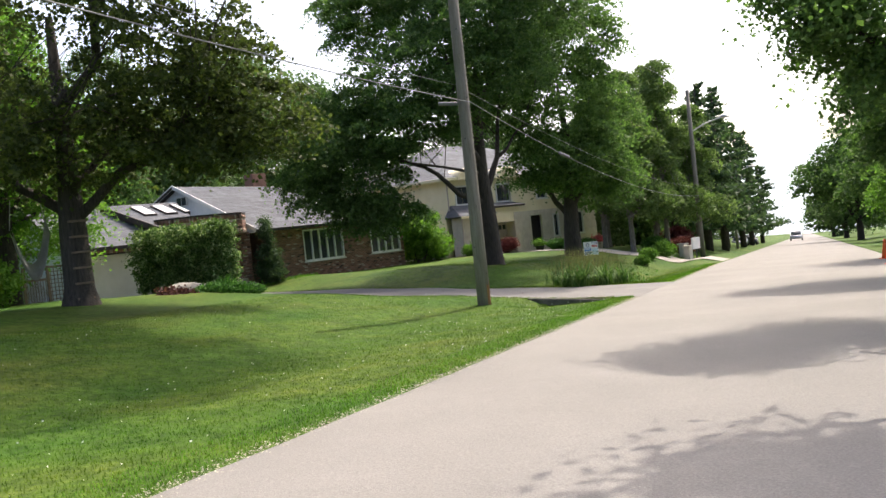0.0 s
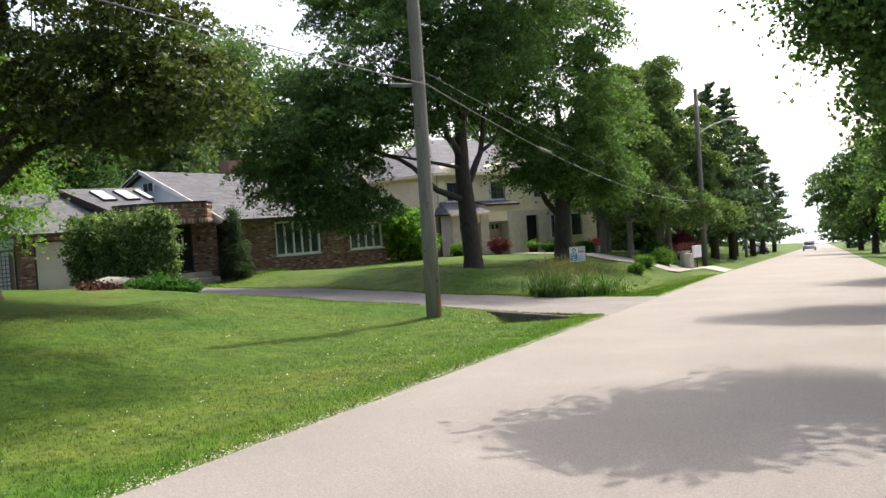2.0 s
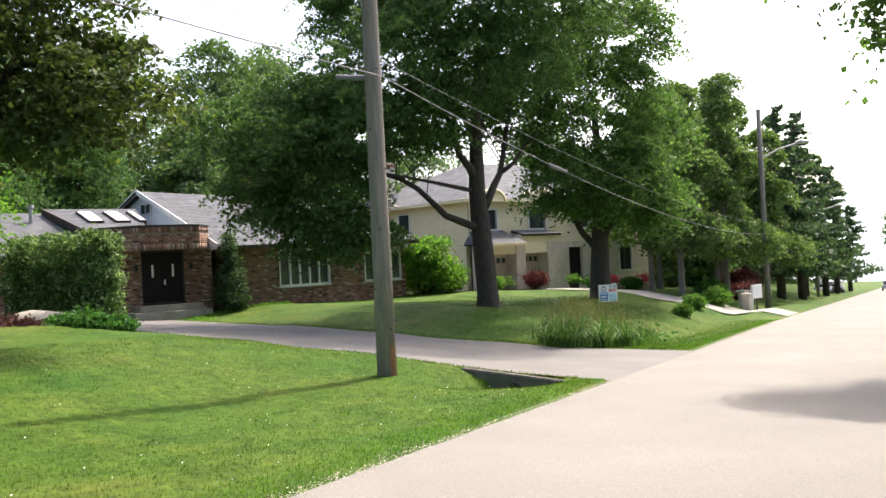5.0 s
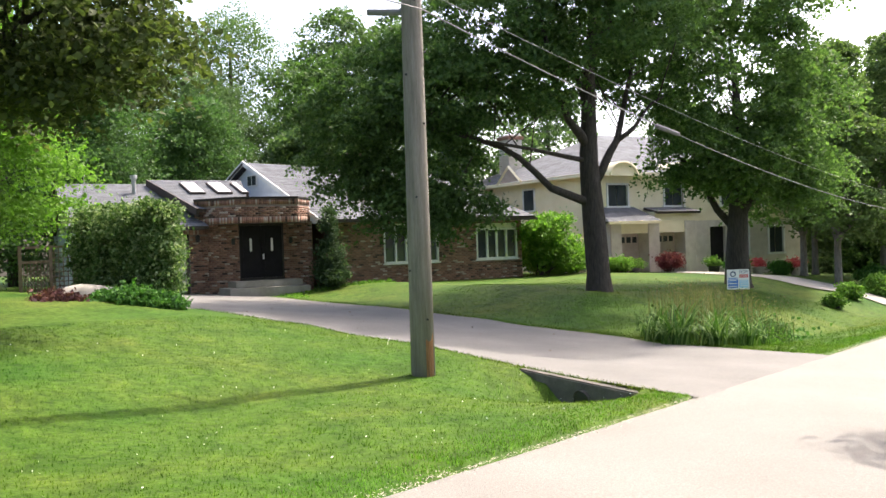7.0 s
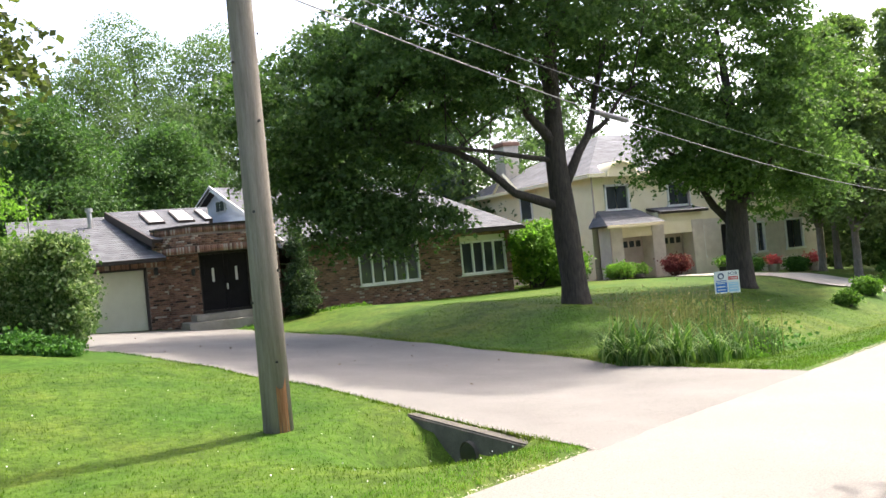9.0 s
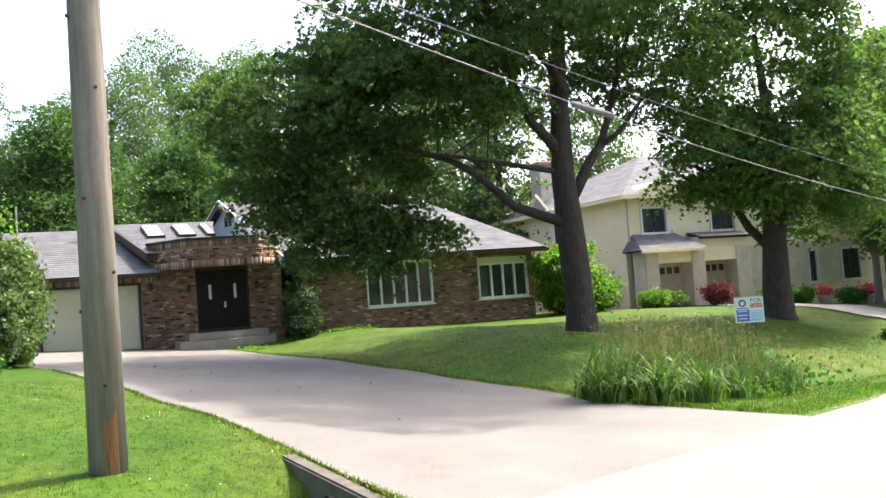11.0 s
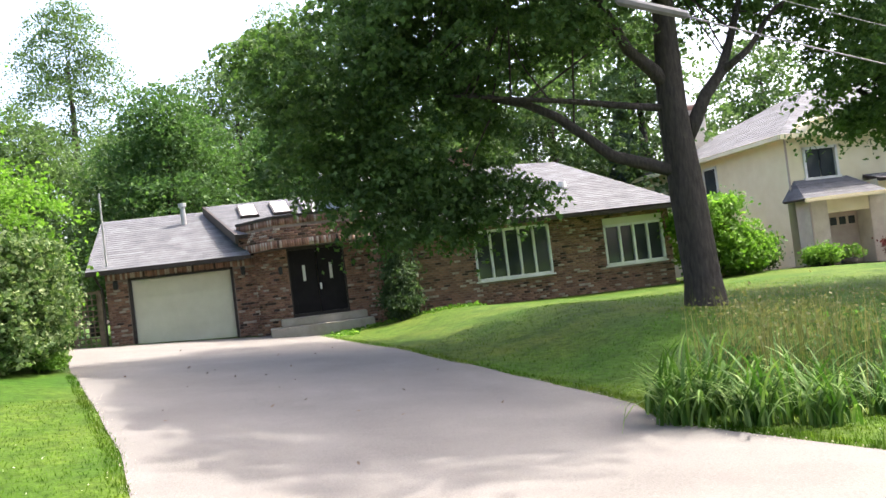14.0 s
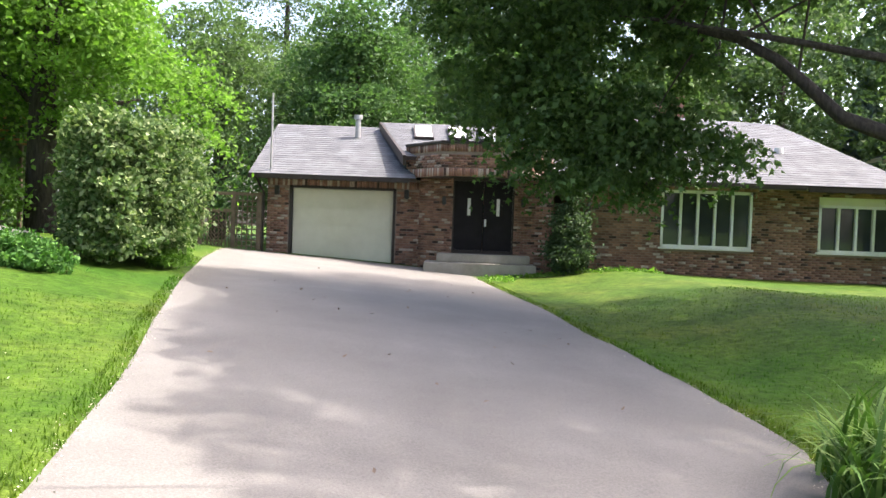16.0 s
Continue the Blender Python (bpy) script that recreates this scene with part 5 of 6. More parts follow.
bed = np.concatenate([scatter(-13.9, 27.9, 70, 0.4, 0.4), scatter(-14.8, 29.2, 330, 0.55, 0.9), scatter(-14.5, 27.7, 80, 0.35, 0.4)])
stal = on_ground(bed)
weed = on_ground(np.concatenate([scatter(-14.7, 29.0, 2200, 0.55, 0.95), scatter(-15.6, 30.9, 600, 0.45, 0.5)]))
tagged(part("meadow_leaves", blade_mesh("meadow_leaves", weed, 0.62, 0.016, 1.0, rl, 3), L_MEADOW), "thin upright grey-green leaves in the bed", "plant", kind="stuff")
wl = np.repeat(weed[::2], 3, 0) + np.abs(rl.normal(size=(len(weed[::2]) * 3, 3))) * (0.05, 0.05, 0.28)
tagged(part("meadow_foliage", leaf_mesh("meadow_foliage", wl, 0.06, rl), L_MEADOW), "small grey-green leaves among the stalks", "plant", kind="stuff")
tagged(part("flower_stalks", blade_mesh("flower_stalks", stal, 1.15, 0.014, 0.35, rl, 3), L_STALK), "thin tan seed stalks standing over the lily bed", "plant", kind="stuff")
heads = np.repeat(stal, 2, 0) + rl.normal(size=(len(stal) * 2, 3)) * (0.09, 0.09, 0.12) + (0, 0, 0.98)
tagged(part("seed_heads", leaf_mesh("seed_heads", heads, 0.038, rl), L_STALK), "small dry seed heads on the stalks", "plant", kind="stuff")
low = on_ground(np.array([-15.8, 31.3]) + rl.normal(size=(900, 2)) * (0.6, 0.9))
tagged(part("groundcover", leaf_mesh("groundcover", low + np.abs(rl.normal(size=(900, 3))) * (0, 0, 0.2), 0.09, rl), L_JUNIPER), "low dark green groundcover at the bed's end", "plant", kind="stuff")
yel = on_ground(np.array([-13.6, 29.6]) + rl.normal(size=(160, 2)) * 0.16) + np.abs(rl.normal(size=(160, 3))) * (0, 0, 0.16)
tagged(part("yellow_green_plant", leaf_mesh("yellow_green_plant", yel, 0.07, rl), L_BRIGHT), "small yellow-green plant at the bed's edge", "plant", kind="stuff")


def grass(name, n, s0, s1, l0, l1, h, w, label, pick=None, mat=M_BLADE):
    pts = []
    while len(pts) < n:
        s, l = rl.uniform(s0, s1), l0 + (l1 - l0) * rl.uniform() ** 1.4
        x, y = xy(s, l)
        if drive_side(x, y) > -0.02 and not (-24.9 < x < -20.6 and 16.2 < y < 18.5):
            if pick is None or pick(x, y):
                pts.append((x, y))
    r = on_ground(np.array(pts)) - np.array([0, 0, 0.012])
    return tagged(part(name, blade_mesh(name, r, h, w, 1.1, rl, 1), mat), label, "grass", kind="stuff")


grass("grass_blades", 110000, 3, 31, -1.62, 9, 0.045, 0.011, "short mown green grass blades on the lawn")
grass("grass_blades", 36000, 26, 45, -1.62, 12, 0.055, 0.015, "short mown green grass blades on the lawn")
grass("verge_grass", 26000, 3, 46, -1.66, -0.9, 0.042, 0.011, "lush longer grass along the road edge", None, M_VERGE)
grass("drive_edge_grass", 5000, 18, 36, -1, 18, 0.065, 0.013, "ragged grass along the driveway edge", lambda x, y: drive_side(x, y) < 0.18)
grass("ditch_grass", 90, 22.0, 23.2, 0.5, 1.3, 0.15, 0.014, "longer weedy grass in the hollow by the culvert", None, L_LILY)
fl = [xy(rl.uniform(3, 30), -1 + 9 * rl.uniform() ** 1.6) for _ in range(420)]
fl = on_ground([p for p in fl if drive_side(*p) > 0.1]) + (0, 0, 0.06)
tagged(part("clover_flowers", leaf_mesh("clover_flowers", fl, 0.018, rl), M_WHITE), "tiny white clover flowers dotted over the lawn", "flower", kind="stuff")
gv = []
while len(gv) < 9000:
    s = rl.uniform(2, 45)
    if 22.5 < s < 30:
        continue
    l = -1.58 - rl.normal() * 0.09
    x, y = xy(s, l)
    gv.append((x, y, road_z(s) + 0.004))
for _ in range(3000):
    p = along(D_LEFT, rl.uniform()) if rl.uniform() < 0.5 else along(D_RIGHT, rl.uniform())
    x, y = p.x + rl.normal() * 0.09, p.y + rl.normal() * 0.09
    gv.append((x, y, drive_z(*sl(x, y)) + 0.02))
tagged(part("edge_gravel", leaf_mesh("edge_gravel", np.array(gv), 0.015, rl, 0, 1.3, 0.8), M_GRIT), "loose pale grit along the asphalt edges", "gravel", kind="stuff")
lt = []
for _ in range(60):
    p = along(D_LEFT, rl.uniform(0.15, 0.9)).lerp(along(D_RIGHT, rl.uniform(0.15, 0.9)), rl.uniform(0.1, 0.9))
    lt.append((p.x, p.y, drive_z(*sl(p.x, p.y)) + 0.025))
tagged(part("fallen_leaves", leaf_mesh("fallen_leaves", np.array(lt), 0.034, rl, 0, 2.2, 0.7), M_LATTICE), "few dark fallen leaves and twigs on the driveway", "leaf", kind="stuff")

# ---------------- lease sign ----------------
def text_part(words, size, m, mat, parent):
    cu = bpy.data.curves.new("lettering", "FONT")
    cu.body, cu.size, cu.align_x, cu.extrude = words, size, "CENTER", 0.002
    tmp = bpy.data.objects.new("lettering", cu)
    scene.collection.objects.link(tmp)
    bpy.context.view_layer.update()
    me = bpy.data.meshes.new_from_object(tmp.evaluated_get(bpy.context.evaluated_depsgraph_get()))
    bpy.data.objects.remove(tmp)
    me.transform(m)
    return part("lettering", me, mat, parent)


M_BLUE = surface("sign_blue", [(0.3, (0.03, 0.13, 0.42)), (0.7, (0.045, 0.17, 0.5))], 4, 40, 0.1, 0.4, 0.0)
M_LIGHTBLUE = surface("sign_pale_blue", [(0.3, (0.3, 0.5, 0.66)), (0.7, (0.38, 0.57, 0.72))], 4, 40, 0.1, 0.4, 0.0)
M_RED = surface("sign_red", [(0.3, (0.5, 0.03, 0.03)), (0.7, (0.6, 0.045, 0.04))], 4, 40, 0.1, 0.4, 0.0)
M_NAVY = surface("sign_navy", [(0.3, (0.02, 0.04, 0.1)), (0.7, (0.03, 0.055, 0.13))], 4, 40, 0.1, 0.4, 0.0)
SX, SY = -17.7, 33.08
sz = ground_z(SX, SY)
sign = thing("lease_sign", (SX, SY, sz), "white and blue lease sign on thin black legs in the grass", "sign")
sm = Matrix.Translation((SX, SY, 0.65)) @ Matrix.Rotation(radians(52), 4, "Z") @ Matrix.Rotation(radians(90), 4, "X") @ Matrix.Scale(0.82, 4)
# board frame: x right, y up, z towards the viewer


def plate(x0, x1, y0, y1, z0, z1, mat, name, parent, label=""):
    bm = bmesh.new()
    box(bm, x0, x1, y0, y1, z0, z1, sm)
    return part(name, bm, mat, parent, label)


board = plate(-0.38, 0.38, -0.35, 0.35, -0.012, 0.012, M_WHITE, "board", sign)
plate(-0.34, 0.0, -0.31, -0.16, 0.013, 0.016, M_BLUE, "blue_field", board)
plate(-0.34, 0.0, -0.15, 0.0, 0.013, 0.016, M_BLUE, "blue_field", board)
plate(0.04, 0.34, 0.06, 0.17, 0.013, 0.016, M_RED, "red_band", board)
plate(0.04, 0.34, -0.31, -0.02, 0.013, 0.016, M_LIGHTBLUE, "pale_blue_field", board)
for k in range(3):
    plate(-0.3, -0.06, -0.05 - k * 0.1, -0.025 - k * 0.1, 0.0165, 0.018, M_WHITE, "print_bar", board)
    plate(0.08, 0.3, -0.07 - k * 0.08, -0.05 - k * 0.08, 0.0165, 0.018, M_WHITE, "print_bar", board)
plate(-0.33, -0.02, 0.03, 0.06, 0.013, 0.016, M_BLUE, "print_bar", board)
lg = bmesh.new()
bmesh.ops.create_circle(lg, cap_ends=True, radius=0.1, segments=24)
bmesh.ops.transform(lg, matrix=sm @ Matrix.Translation((-0.17, 0.19, 0.014)), verts=lg.verts)
part("emblem", lg, M_NAVY, board)
lg = bmesh.new()
bmesh.ops.create_circle(lg, cap_ends=True, radius=0.06, segments=24)
bmesh.ops.transform(lg, matrix=sm @ Matrix.Translation((-0.17, 0.185, 0.017)), verts=lg.verts)
part("emblem", lg, M_WHITE, board)
text_part("FOR", 0.16, sm @ Matrix.Translation((0.19, 0.2, 0.014)), M_NAVY, board)
text_part("LEASE", 0.1, sm @ Matrix.Translation((0.19, 0.08, 0.018)), M_WHITE, board)
for x in (-0.12, 0.12):
    part("leg", tube(bmesh.new(), [sm @ Vector((x, 0.3, -0.02)), sm @ Vector((x, -(0.8 - sz) / 0.82, -0.02))], [0.014, 0.014], 6), M_BLACK, sign)
part("crossbar", tube(bmesh.new(), [sm @ Vector((-0.12, -0.42, -0.02)), sm @ Vector((0.12, -0.42, -0.02))], [0.01, 0.01], 6), M_BLACK, sign)

# ---------------- gate and lattice beside the garage ----------------
gate = thing("garden_gate", (-34.0, 16.5, 0.4), "weathered brown wooden gate with a diamond slat pattern", "gate")
for y in (15.45, 16.45, 17.25):
    part("post", soft_box(-34.06, -33.94, y - 0.06, y + 0.06, 0.2, 2.35, 0.008), M_LATTICE, gate)
part("top_rail", soft_box(-34.04, -33.96, 15.4, 17.3, 2.24, 2.33, 0.008), M_LATTICE, gate)
part("bottom_rail", soft_box(-34.03, -33.97, 15.5, 17.2, 0.5, 0.6, 0.008), M_LATTICE, gate)
part("top_rail", soft_box(-34.03, -33.97, 15.5, 16.4, 1.72, 1.82, 0.008), M_LATTICE, gate)
for k in range(5):
    for a, b in (((0, 1), (1, 0)), ((1, 0), (0, -1)), ((0, -1), (-1, 0)), ((-1, 0), (0, 1))):
        r0 = 0.09 + k * 0.09
        p, q = Vector((-33.97, 15.95 + a[0] * r0, 1.16 + a[1] * r0 * 1.3)), Vector((-33.97, 15.95 + b[0] * r0, 1.16 + b[1] * r0 * 1.3))
        part("slat", tube(bmesh.new(), [p, q], [0.016, 0.016], 4), M_LATTICE, gate)
for k in range(8):
    part("slat", soft_box(-34.01, -33.99, 15.55 + k * 0.11, 15.58 + k * 0.11, 0.55, 1.78, 0.003), M_LATTICE, gate)
for k in range(9):
    part("lattice_slat", soft_box(-33.99, -33.97, 16.5, 17.2, 0.7 + k * 0.17, 0.735 + k * 0.17, 0.003), M_LATTICE, gate)
for k in range(5):
    part("lattice_slat", soft_box(-34.01, -33.99, 16.55 + k * 0.15, 16.585 + k * 0.15, 0.6, 2.25, 0.003), M_LATTICE, gate)

# ---------------- small garden things by the drive ----------------
shrub("juniper", [(-20.0, 16.7, 0.95, 0.7, 0.6, 0.28, 1), (-19.6, 17.3, 0.85, 0.5, 0.4, 0.2, 0.6), (-20.4, 16.2, 0.95, 0.5, 0.5, 0.25, 0.6)], 170, 60, 0.09, 0.07, L_JUNIPER, "low spreading bright green juniper on the lawn's edge", 74, (-20, 16.8, 0.75))
shrub("purple_plant", [(-20.4, 15.2, 0.98, 0.55, 0.6, 0.2, 1)], 60, 50, 0.09, 0.08, L_PURPLE, "low dark purple-red foliage plant", 75, (-20.4, 15.2, 0.8))
rk = bmesh.new()
bmesh.ops.create_icosphere(rk, subdivisions=3, radius=1)
for v in rk.verts:
    v.co *= 1 + 0.22 * noise.noise(v.co * 1.7)
    v.co = Vector((v.co.x * 0.5 - 21.0, v.co.y * 0.8 + 15.9, v.co.z * 0.28 + 1.05))
tagged(part("boulder", rk, M_CONCRETE, smooth=True), "flat pale grey boulder beside the shrub", "rock")
shrub("edge_weeds", [(-25.2, 17.55, 0.85, 0.6, 0.15, 0.12, 1), (-23.4, 17.95, 0.8, 0.8, 0.14, 0.1, 1)], 60, 40, 0.08, 0.07, L_BRIGHT, "bright green weeds along the driveway edge", 76, (-23.5, 18.85, 0.7), False)
gc = np.concatenate([np.array([(-32.0 + 0.3 * k, 24.6 + 4.2 * k) for k in rl.uniform(size=700)]) + rl.normal(size=(700, 2)) * (0.22, 0.12), np.array([-31.0, 24.4]) + rl.normal(size=(250, 2)) * (0.5, 0.2)])
tagged(part("yellow_groundcover", leaf_mesh("yellow_groundcover", on_ground(gc) + np.abs(rl.normal(size=(950, 3))) * (0, 0, 0.05), 0.075, rl), L_BRIGHT), "pale yellow-green groundcover along the foot of the house", "plant", kind="stuff")
hutt = thing("play_hut", (-31.0, 10.8, 0.9), "small wooden hut with an orange-brown slatted roof", "hut")
for i in range(7):
    part("roof_board", boxes((-31.6 + i * 0.18, -31.44 + i * 0.18, 9.6, 11.9, 4.05 - i * 0.13, 4.1 - i * 0.13)), M_RAW, hutt)
for x in (-31.5, -30.4):
    for y in (9.7, 11.7):
        part("post", soft_box(x - 0.05, x + 0.05, y - 0.05, y + 0.05, 0.7, 3.3 if x > -31 else 4.0, 0.005), M_LATTICE, hutt)
# hammock chair hung from the maple
ham = thing("hammock", (-20.9, 11.2, 1.8), "beige cloth hammock chair hanging from a tree limb", "hammock")
hb = bmesh.new()
rows = []
for i in range(9):
    u = i / 8
    rows.append([hb.verts.new((-20.9 + 0.25 * math.sin(v * math.pi), 10.7 + 1.0 * u, 2.05 + 1.3 * (2 * u - 1) ** 2 + 0.35 * v - 0.3 * math.sin(v * math.pi))) for v in (0, 0.25, 0.5, 0.75, 1)])
for p, q in zip(rows, rows[1:]):
    for k in range(4):
        hb.faces.new((p[k], q[k], q[k + 1], p[k + 1]))
bmesh.ops.solidify(hb, geom=hb.faces[:], thickness=0.012)
part("sling", hb, M_CURTAIN, ham, smooth=True)
for y in (10.7, 11.7):
    part("rope", tube(bmesh.new(), [(-20.9, y, 3.4), (-20.9, 11.2 + (y - 11.2) * 0.8, 4.3)], [0.012, 0.012], 5), M_CURTAIN, ham)
part("spreader", tube(bmesh.new(), [(-20.9, 10.6, 4.3), (-20.9, 11.8, 4.3)], [0.02, 0.02], 6), M_LATTICE, ham)
part("rope", tube(bmesh.new(), [(-20.9, 11.2, 4.3), (-20.6, 11.4, 5.4)], [0.012, 0.012], 5), M_CURTAIN, ham)
shrub("red_flowering_plant", [(-25.5, 10.4, 1.5, 0.6, 0.6, 0.25, 1)], 40, 40, 0.1, 0.08, L_PINK, "red flowering plant in the garden bed", 77, (-25.5, 10.4, 1.1))
shrub("garden_shrub", [(-27.5, 11.5, 1.9, 1.4, 1.6, 0.9, 1), (-26.5, 8.8, 1.8, 1.3, 1.6, 0.8, 1)], 160, 60, 0.2, 0.11, L_BRIGHT, "bright green garden shrub behind the tree", 78, (-27, 10.5, 1.0))

# ---------------- neighbouring house ----------------
nb = thing("neighbour_house", (-41, 49, 0), "large two-storey cream stucco house with a grey hip roof", "house")
NX, NY0, NY1, NZ = -35.5, 42.4, 58.0, 5.25


def recess_wall(y0, y1, z0, z1, holes, mat, x=NX, thick=0.3):
    return part("wall", wall_y(x - thick, x, y0, y1, z0, z1, holes), mat, nb)


UW = [(43.1, 44.6, 3.5, 4.75), (47.0, 48.5, 3.5, 4.75), (51.2, 52.4, 3.5, 4.8), (54.6, 55.8, 3.5, 4.8)]
recess_wall(NY0, NY1, 2.7, NZ, UW, M_STUCCO)
LW = [(48.3, 49.2, 0.75, 2.4), (50.4, 51.6, 0.1, 2.35), (52.8, 53.5, 0.7, 2.35), (55.0, 56.4, 0.7, 2.35)]
recess_wall(48.0, NY1, -0.8, 2.7, LW, M_STONE)
part("wall", boxes((-48.3, NX - 0.3, NY0, NY0 + 0.3, -0.8, NZ)), M_STUCCO, nb)
part("wall", boxes((-48.3, NX - 0.3, NY1 - 0.3, NY1, -0.8, NZ)), M_STUCCO, nb)
part("wall", boxes((-48.3, -48.0, NY0 + 0.3, NY1 - 0.3, -0.8, NZ)), M_STUCCO, nb)
# garage wing, a step forward, with stone piers
GN = -34.5
for y in (42.45, 45.0, 47.55):
    part("stone_pier", soft_box(GN - 0.9, GN, y, y + 0.75, -0.6, 2.7, 0.02), M_STONE, nb)
part("wall", boxes((GN - 0.9, GN - 0.05, 42.5, 48.3, 2.1, 2.72)), M_STUCCO, nb)
for y in (43.2, 45.75):
    gd = part("garage_door", boxes((GN - 0.85, GN - 0.8, y, y + 1.8, -0.5, 2.1)), M_TAUPE, nb, "taupe panelled garage door")
    for i in range(4):
        part("door_panel", soft_box(GN - 0.81, GN - 0.77, y + 0.03, y + 1.77, -0.28 + i * 0.6, 0.28 + i * 0.6, 0.015), M_TAUPE, gd)
    for i in range(4):
        part("door_window", soft_box(GN - 0.775, GN - 0.76, y + 0.16 + i * 0.4, y + 0.44 + i * 0.4, 1.62, 1.92, 0.004), M_GLASS, gd)
shingled("roof", (GN + 0.45, 42.0, 2.72), (GN + 0.45, 45.5, 2.72), (NX - 0.02, 44.9, 3.5), (NX - 0.02, 42.6, 3.5), nb, 7)
shingled("roof", (GN + 0.45, 45.5, 2.72), (NX - 0.02, 45.5, 2.72), (NX - 0.02, 44.9, 3.5), (NX - 0.02, 44.91, 3.5), nb, 7)
shingled("roof", (NX - 0.02, 42.0, 2.72), (GN + 0.45, 42.0, 2.72), (NX - 0.02, 42.61, 3.5), (NX - 0.02, 42.6, 3.5), nb, 7)
part("porch_gutter", soft_box(GN + 0.4, GN + 0.5, 42.0, 45.5, 2.58, 2.72, 0.02), M_STUCCO, nb)
part("wall", boxes((NX + 0.003, GN - 0.06, 45.52, 48.3, 2.724, 3.2)), M_STUCCO, nb)
shingled("roof", (GN + 0.15, 45.5, 3.2), (GN + 0.15, 48.6, 3.2), (NX - 0.02, 48.4, 3.46), (NX - 0.02, 45.6, 3.46), nb, 5)


def nb_window(y0, y1, z0, z1, panes=2):
    w = part("window", boxes((NX - 0.1, NX + 0.06, y0, y0 + 0.1, z0, z1), (NX - 0.1, NX + 0.06, y1 - 0.1, y1, z0, z1), (NX - 0.1, NX + 0.06, y0, y1, z1 - 0.1, z1), (NX - 0.1, NX + 0.08, y0 - 0.06, y1 + 0.06, z0 - 0.06, z0 + 0.06)), M_WHITE, nb, "white-framed window")
    st = (y1 - y0 - 0.2) / panes
    for i in range(panes):
        part("pane", boxes((NX - 0.08, NX - 0.06, y0 + 0.1 + i * st + 0.02, y0 + 0.1 + (i + 1) * st - 0.02, z0 + 0.06, z1 - 0.1)), M_GLASS, w)


for h in UW:
    nb_window(*h)
for h in LW[:1] + LW[2:]:
    nb_window(*h)
part("front_door", soft_box(NX - 0.25, NX - 0.18, 50.4, 51.6, 0.1, 2.35, 0.01), M_BLACKDOOR, nb, "dark front door")
part("side_window", boxes((-41.9, -40.9, NY0 - 0.03, NY0 - 0.01, 3.6, 4.75)), M_GLASS, nb)
part("side_window_frame", boxes((-42.0, -41.9, NY0 - 0.06, NY0, 3.5, 4.85), (-40.9, -40.8, NY0 - 0.06, NY0, 3.5, 4.85), (-42.0, -40.8, NY0 - 0.06, NY0, 4.75, 4.85), (-42.0, -40.8, NY0 - 0.08, NY0, 3.5, 3.6)), M_WHITE, nb)
O = 0.5
E0, E1, E2, E3 = (NX + O, NY0 - O, NZ), (NX + O, NY1 + O, NZ), (-48.3 - O, NY1 + O, NZ), (-48.3 - O, NY0 - O, NZ)
R0, R1 = (-41.9, 48.0, 8.1), (-41.9, 52.4, 8.1)
shingled("roof", E0, E1, R1, R0, nb, 22)
shingled("roof", E3, E0, R0, Vector(R0) + Vector((0.001, 0, 0)), nb, 22)
shingled("roof", E1, E2, R1, Vector(R1) + Vector((0.001, 0, 0)), nb, 10)
shingled("roof", E2, E3, R0, R1, nb, 10)
part("fascia", boxes((NX + O - 0.02, NX + O + 0.06, NY0 - O, NY1 + O, NZ - 0.16, NZ + 0.02)), M_STUCCO, nb)
part("fascia", boxes((-48.8, NX + O, NY0 - O - 0.06, NY0 - O + 0.02, NZ - 0.16, NZ + 0.02)), M_STUCCO, nb)
part("soffit", boxes((-48.8, NX + O, NY0 - O, NY0, NZ - 0.06, NZ - 0.03)), M_STUCCO, nb)
for yc in (43.85, 47.8):
    ab = bmesh.new()
    prev = None
    for i in range(13):
        a = math.pi * i / 12
        ring = [ab.verts.new((x, yc - (0.85 + q) * math.cos(a), NZ - 0.15 + (0.62 + q) * math.sin(a))) for x, q in ((NX + 0.62, 0), (NX + 0.62, 0.12), (NX - 2.0, 0.12), (NX - 2.0, 0))]
        if prev:
            for k in range(4):
                ab.faces.new((prev[k], ring[k], ring[(k + 1) % 4], prev[(k + 1) % 4]))
        prev = ring
    part("arched_dormer", ab, M_STUCCO, nb, "arched eyebrow over the upper window", True)
    fc = bmesh.new()
    fc.faces.new([fc.verts.new((NX + 0.5, yc - 0.85 * math.cos(math.pi * i / 12), NZ - 0.15 + 0.62 * math.sin(math.pi * i / 12))) for i in range(13)])
    part("arch_face", fc, M_STUCCO, nb)
gd = bmesh.new()
gd.faces.new([gd.verts.new(p) for p in ((-43.6, NY0 - 0.52, NZ + 0.05), (-41.6, NY0 - 0.52, NZ + 0.05), (-42.6, NY0 - 0.52, NZ + 0.85))])
part("side_gablet", gd, M_TAUPE, nb)
for a, b in ((-43.8, -42.6), (-41.4, -42.6)):
    part("gablet_board", tube(bmesh.new(), [(a, NY0 - 0.56, NZ), (b, NY0 - 0.56, NZ + 0.95)], [0.09, 0.09], 4), M_STUCCO, nb)
part("chimney", soft_box(-46.1, -45.0, 43.5, 44.5, 5.2, 8.4, 0.03), M_STONE, nb)
part("chimney_cap", soft_box(-46.2, -44.9, 43.4, 44.6, 8.1, 8.3, 0.03), M_BRICK, nb)
for y in (42.35, 48.35):
    part("downpipe", tube(bmesh.new(), [(NX + 0.1, y, NZ - 0.1), (NX + 0.1, y, 2.9)], [0.045, 0.045], 6), M_TAUPE, nb)
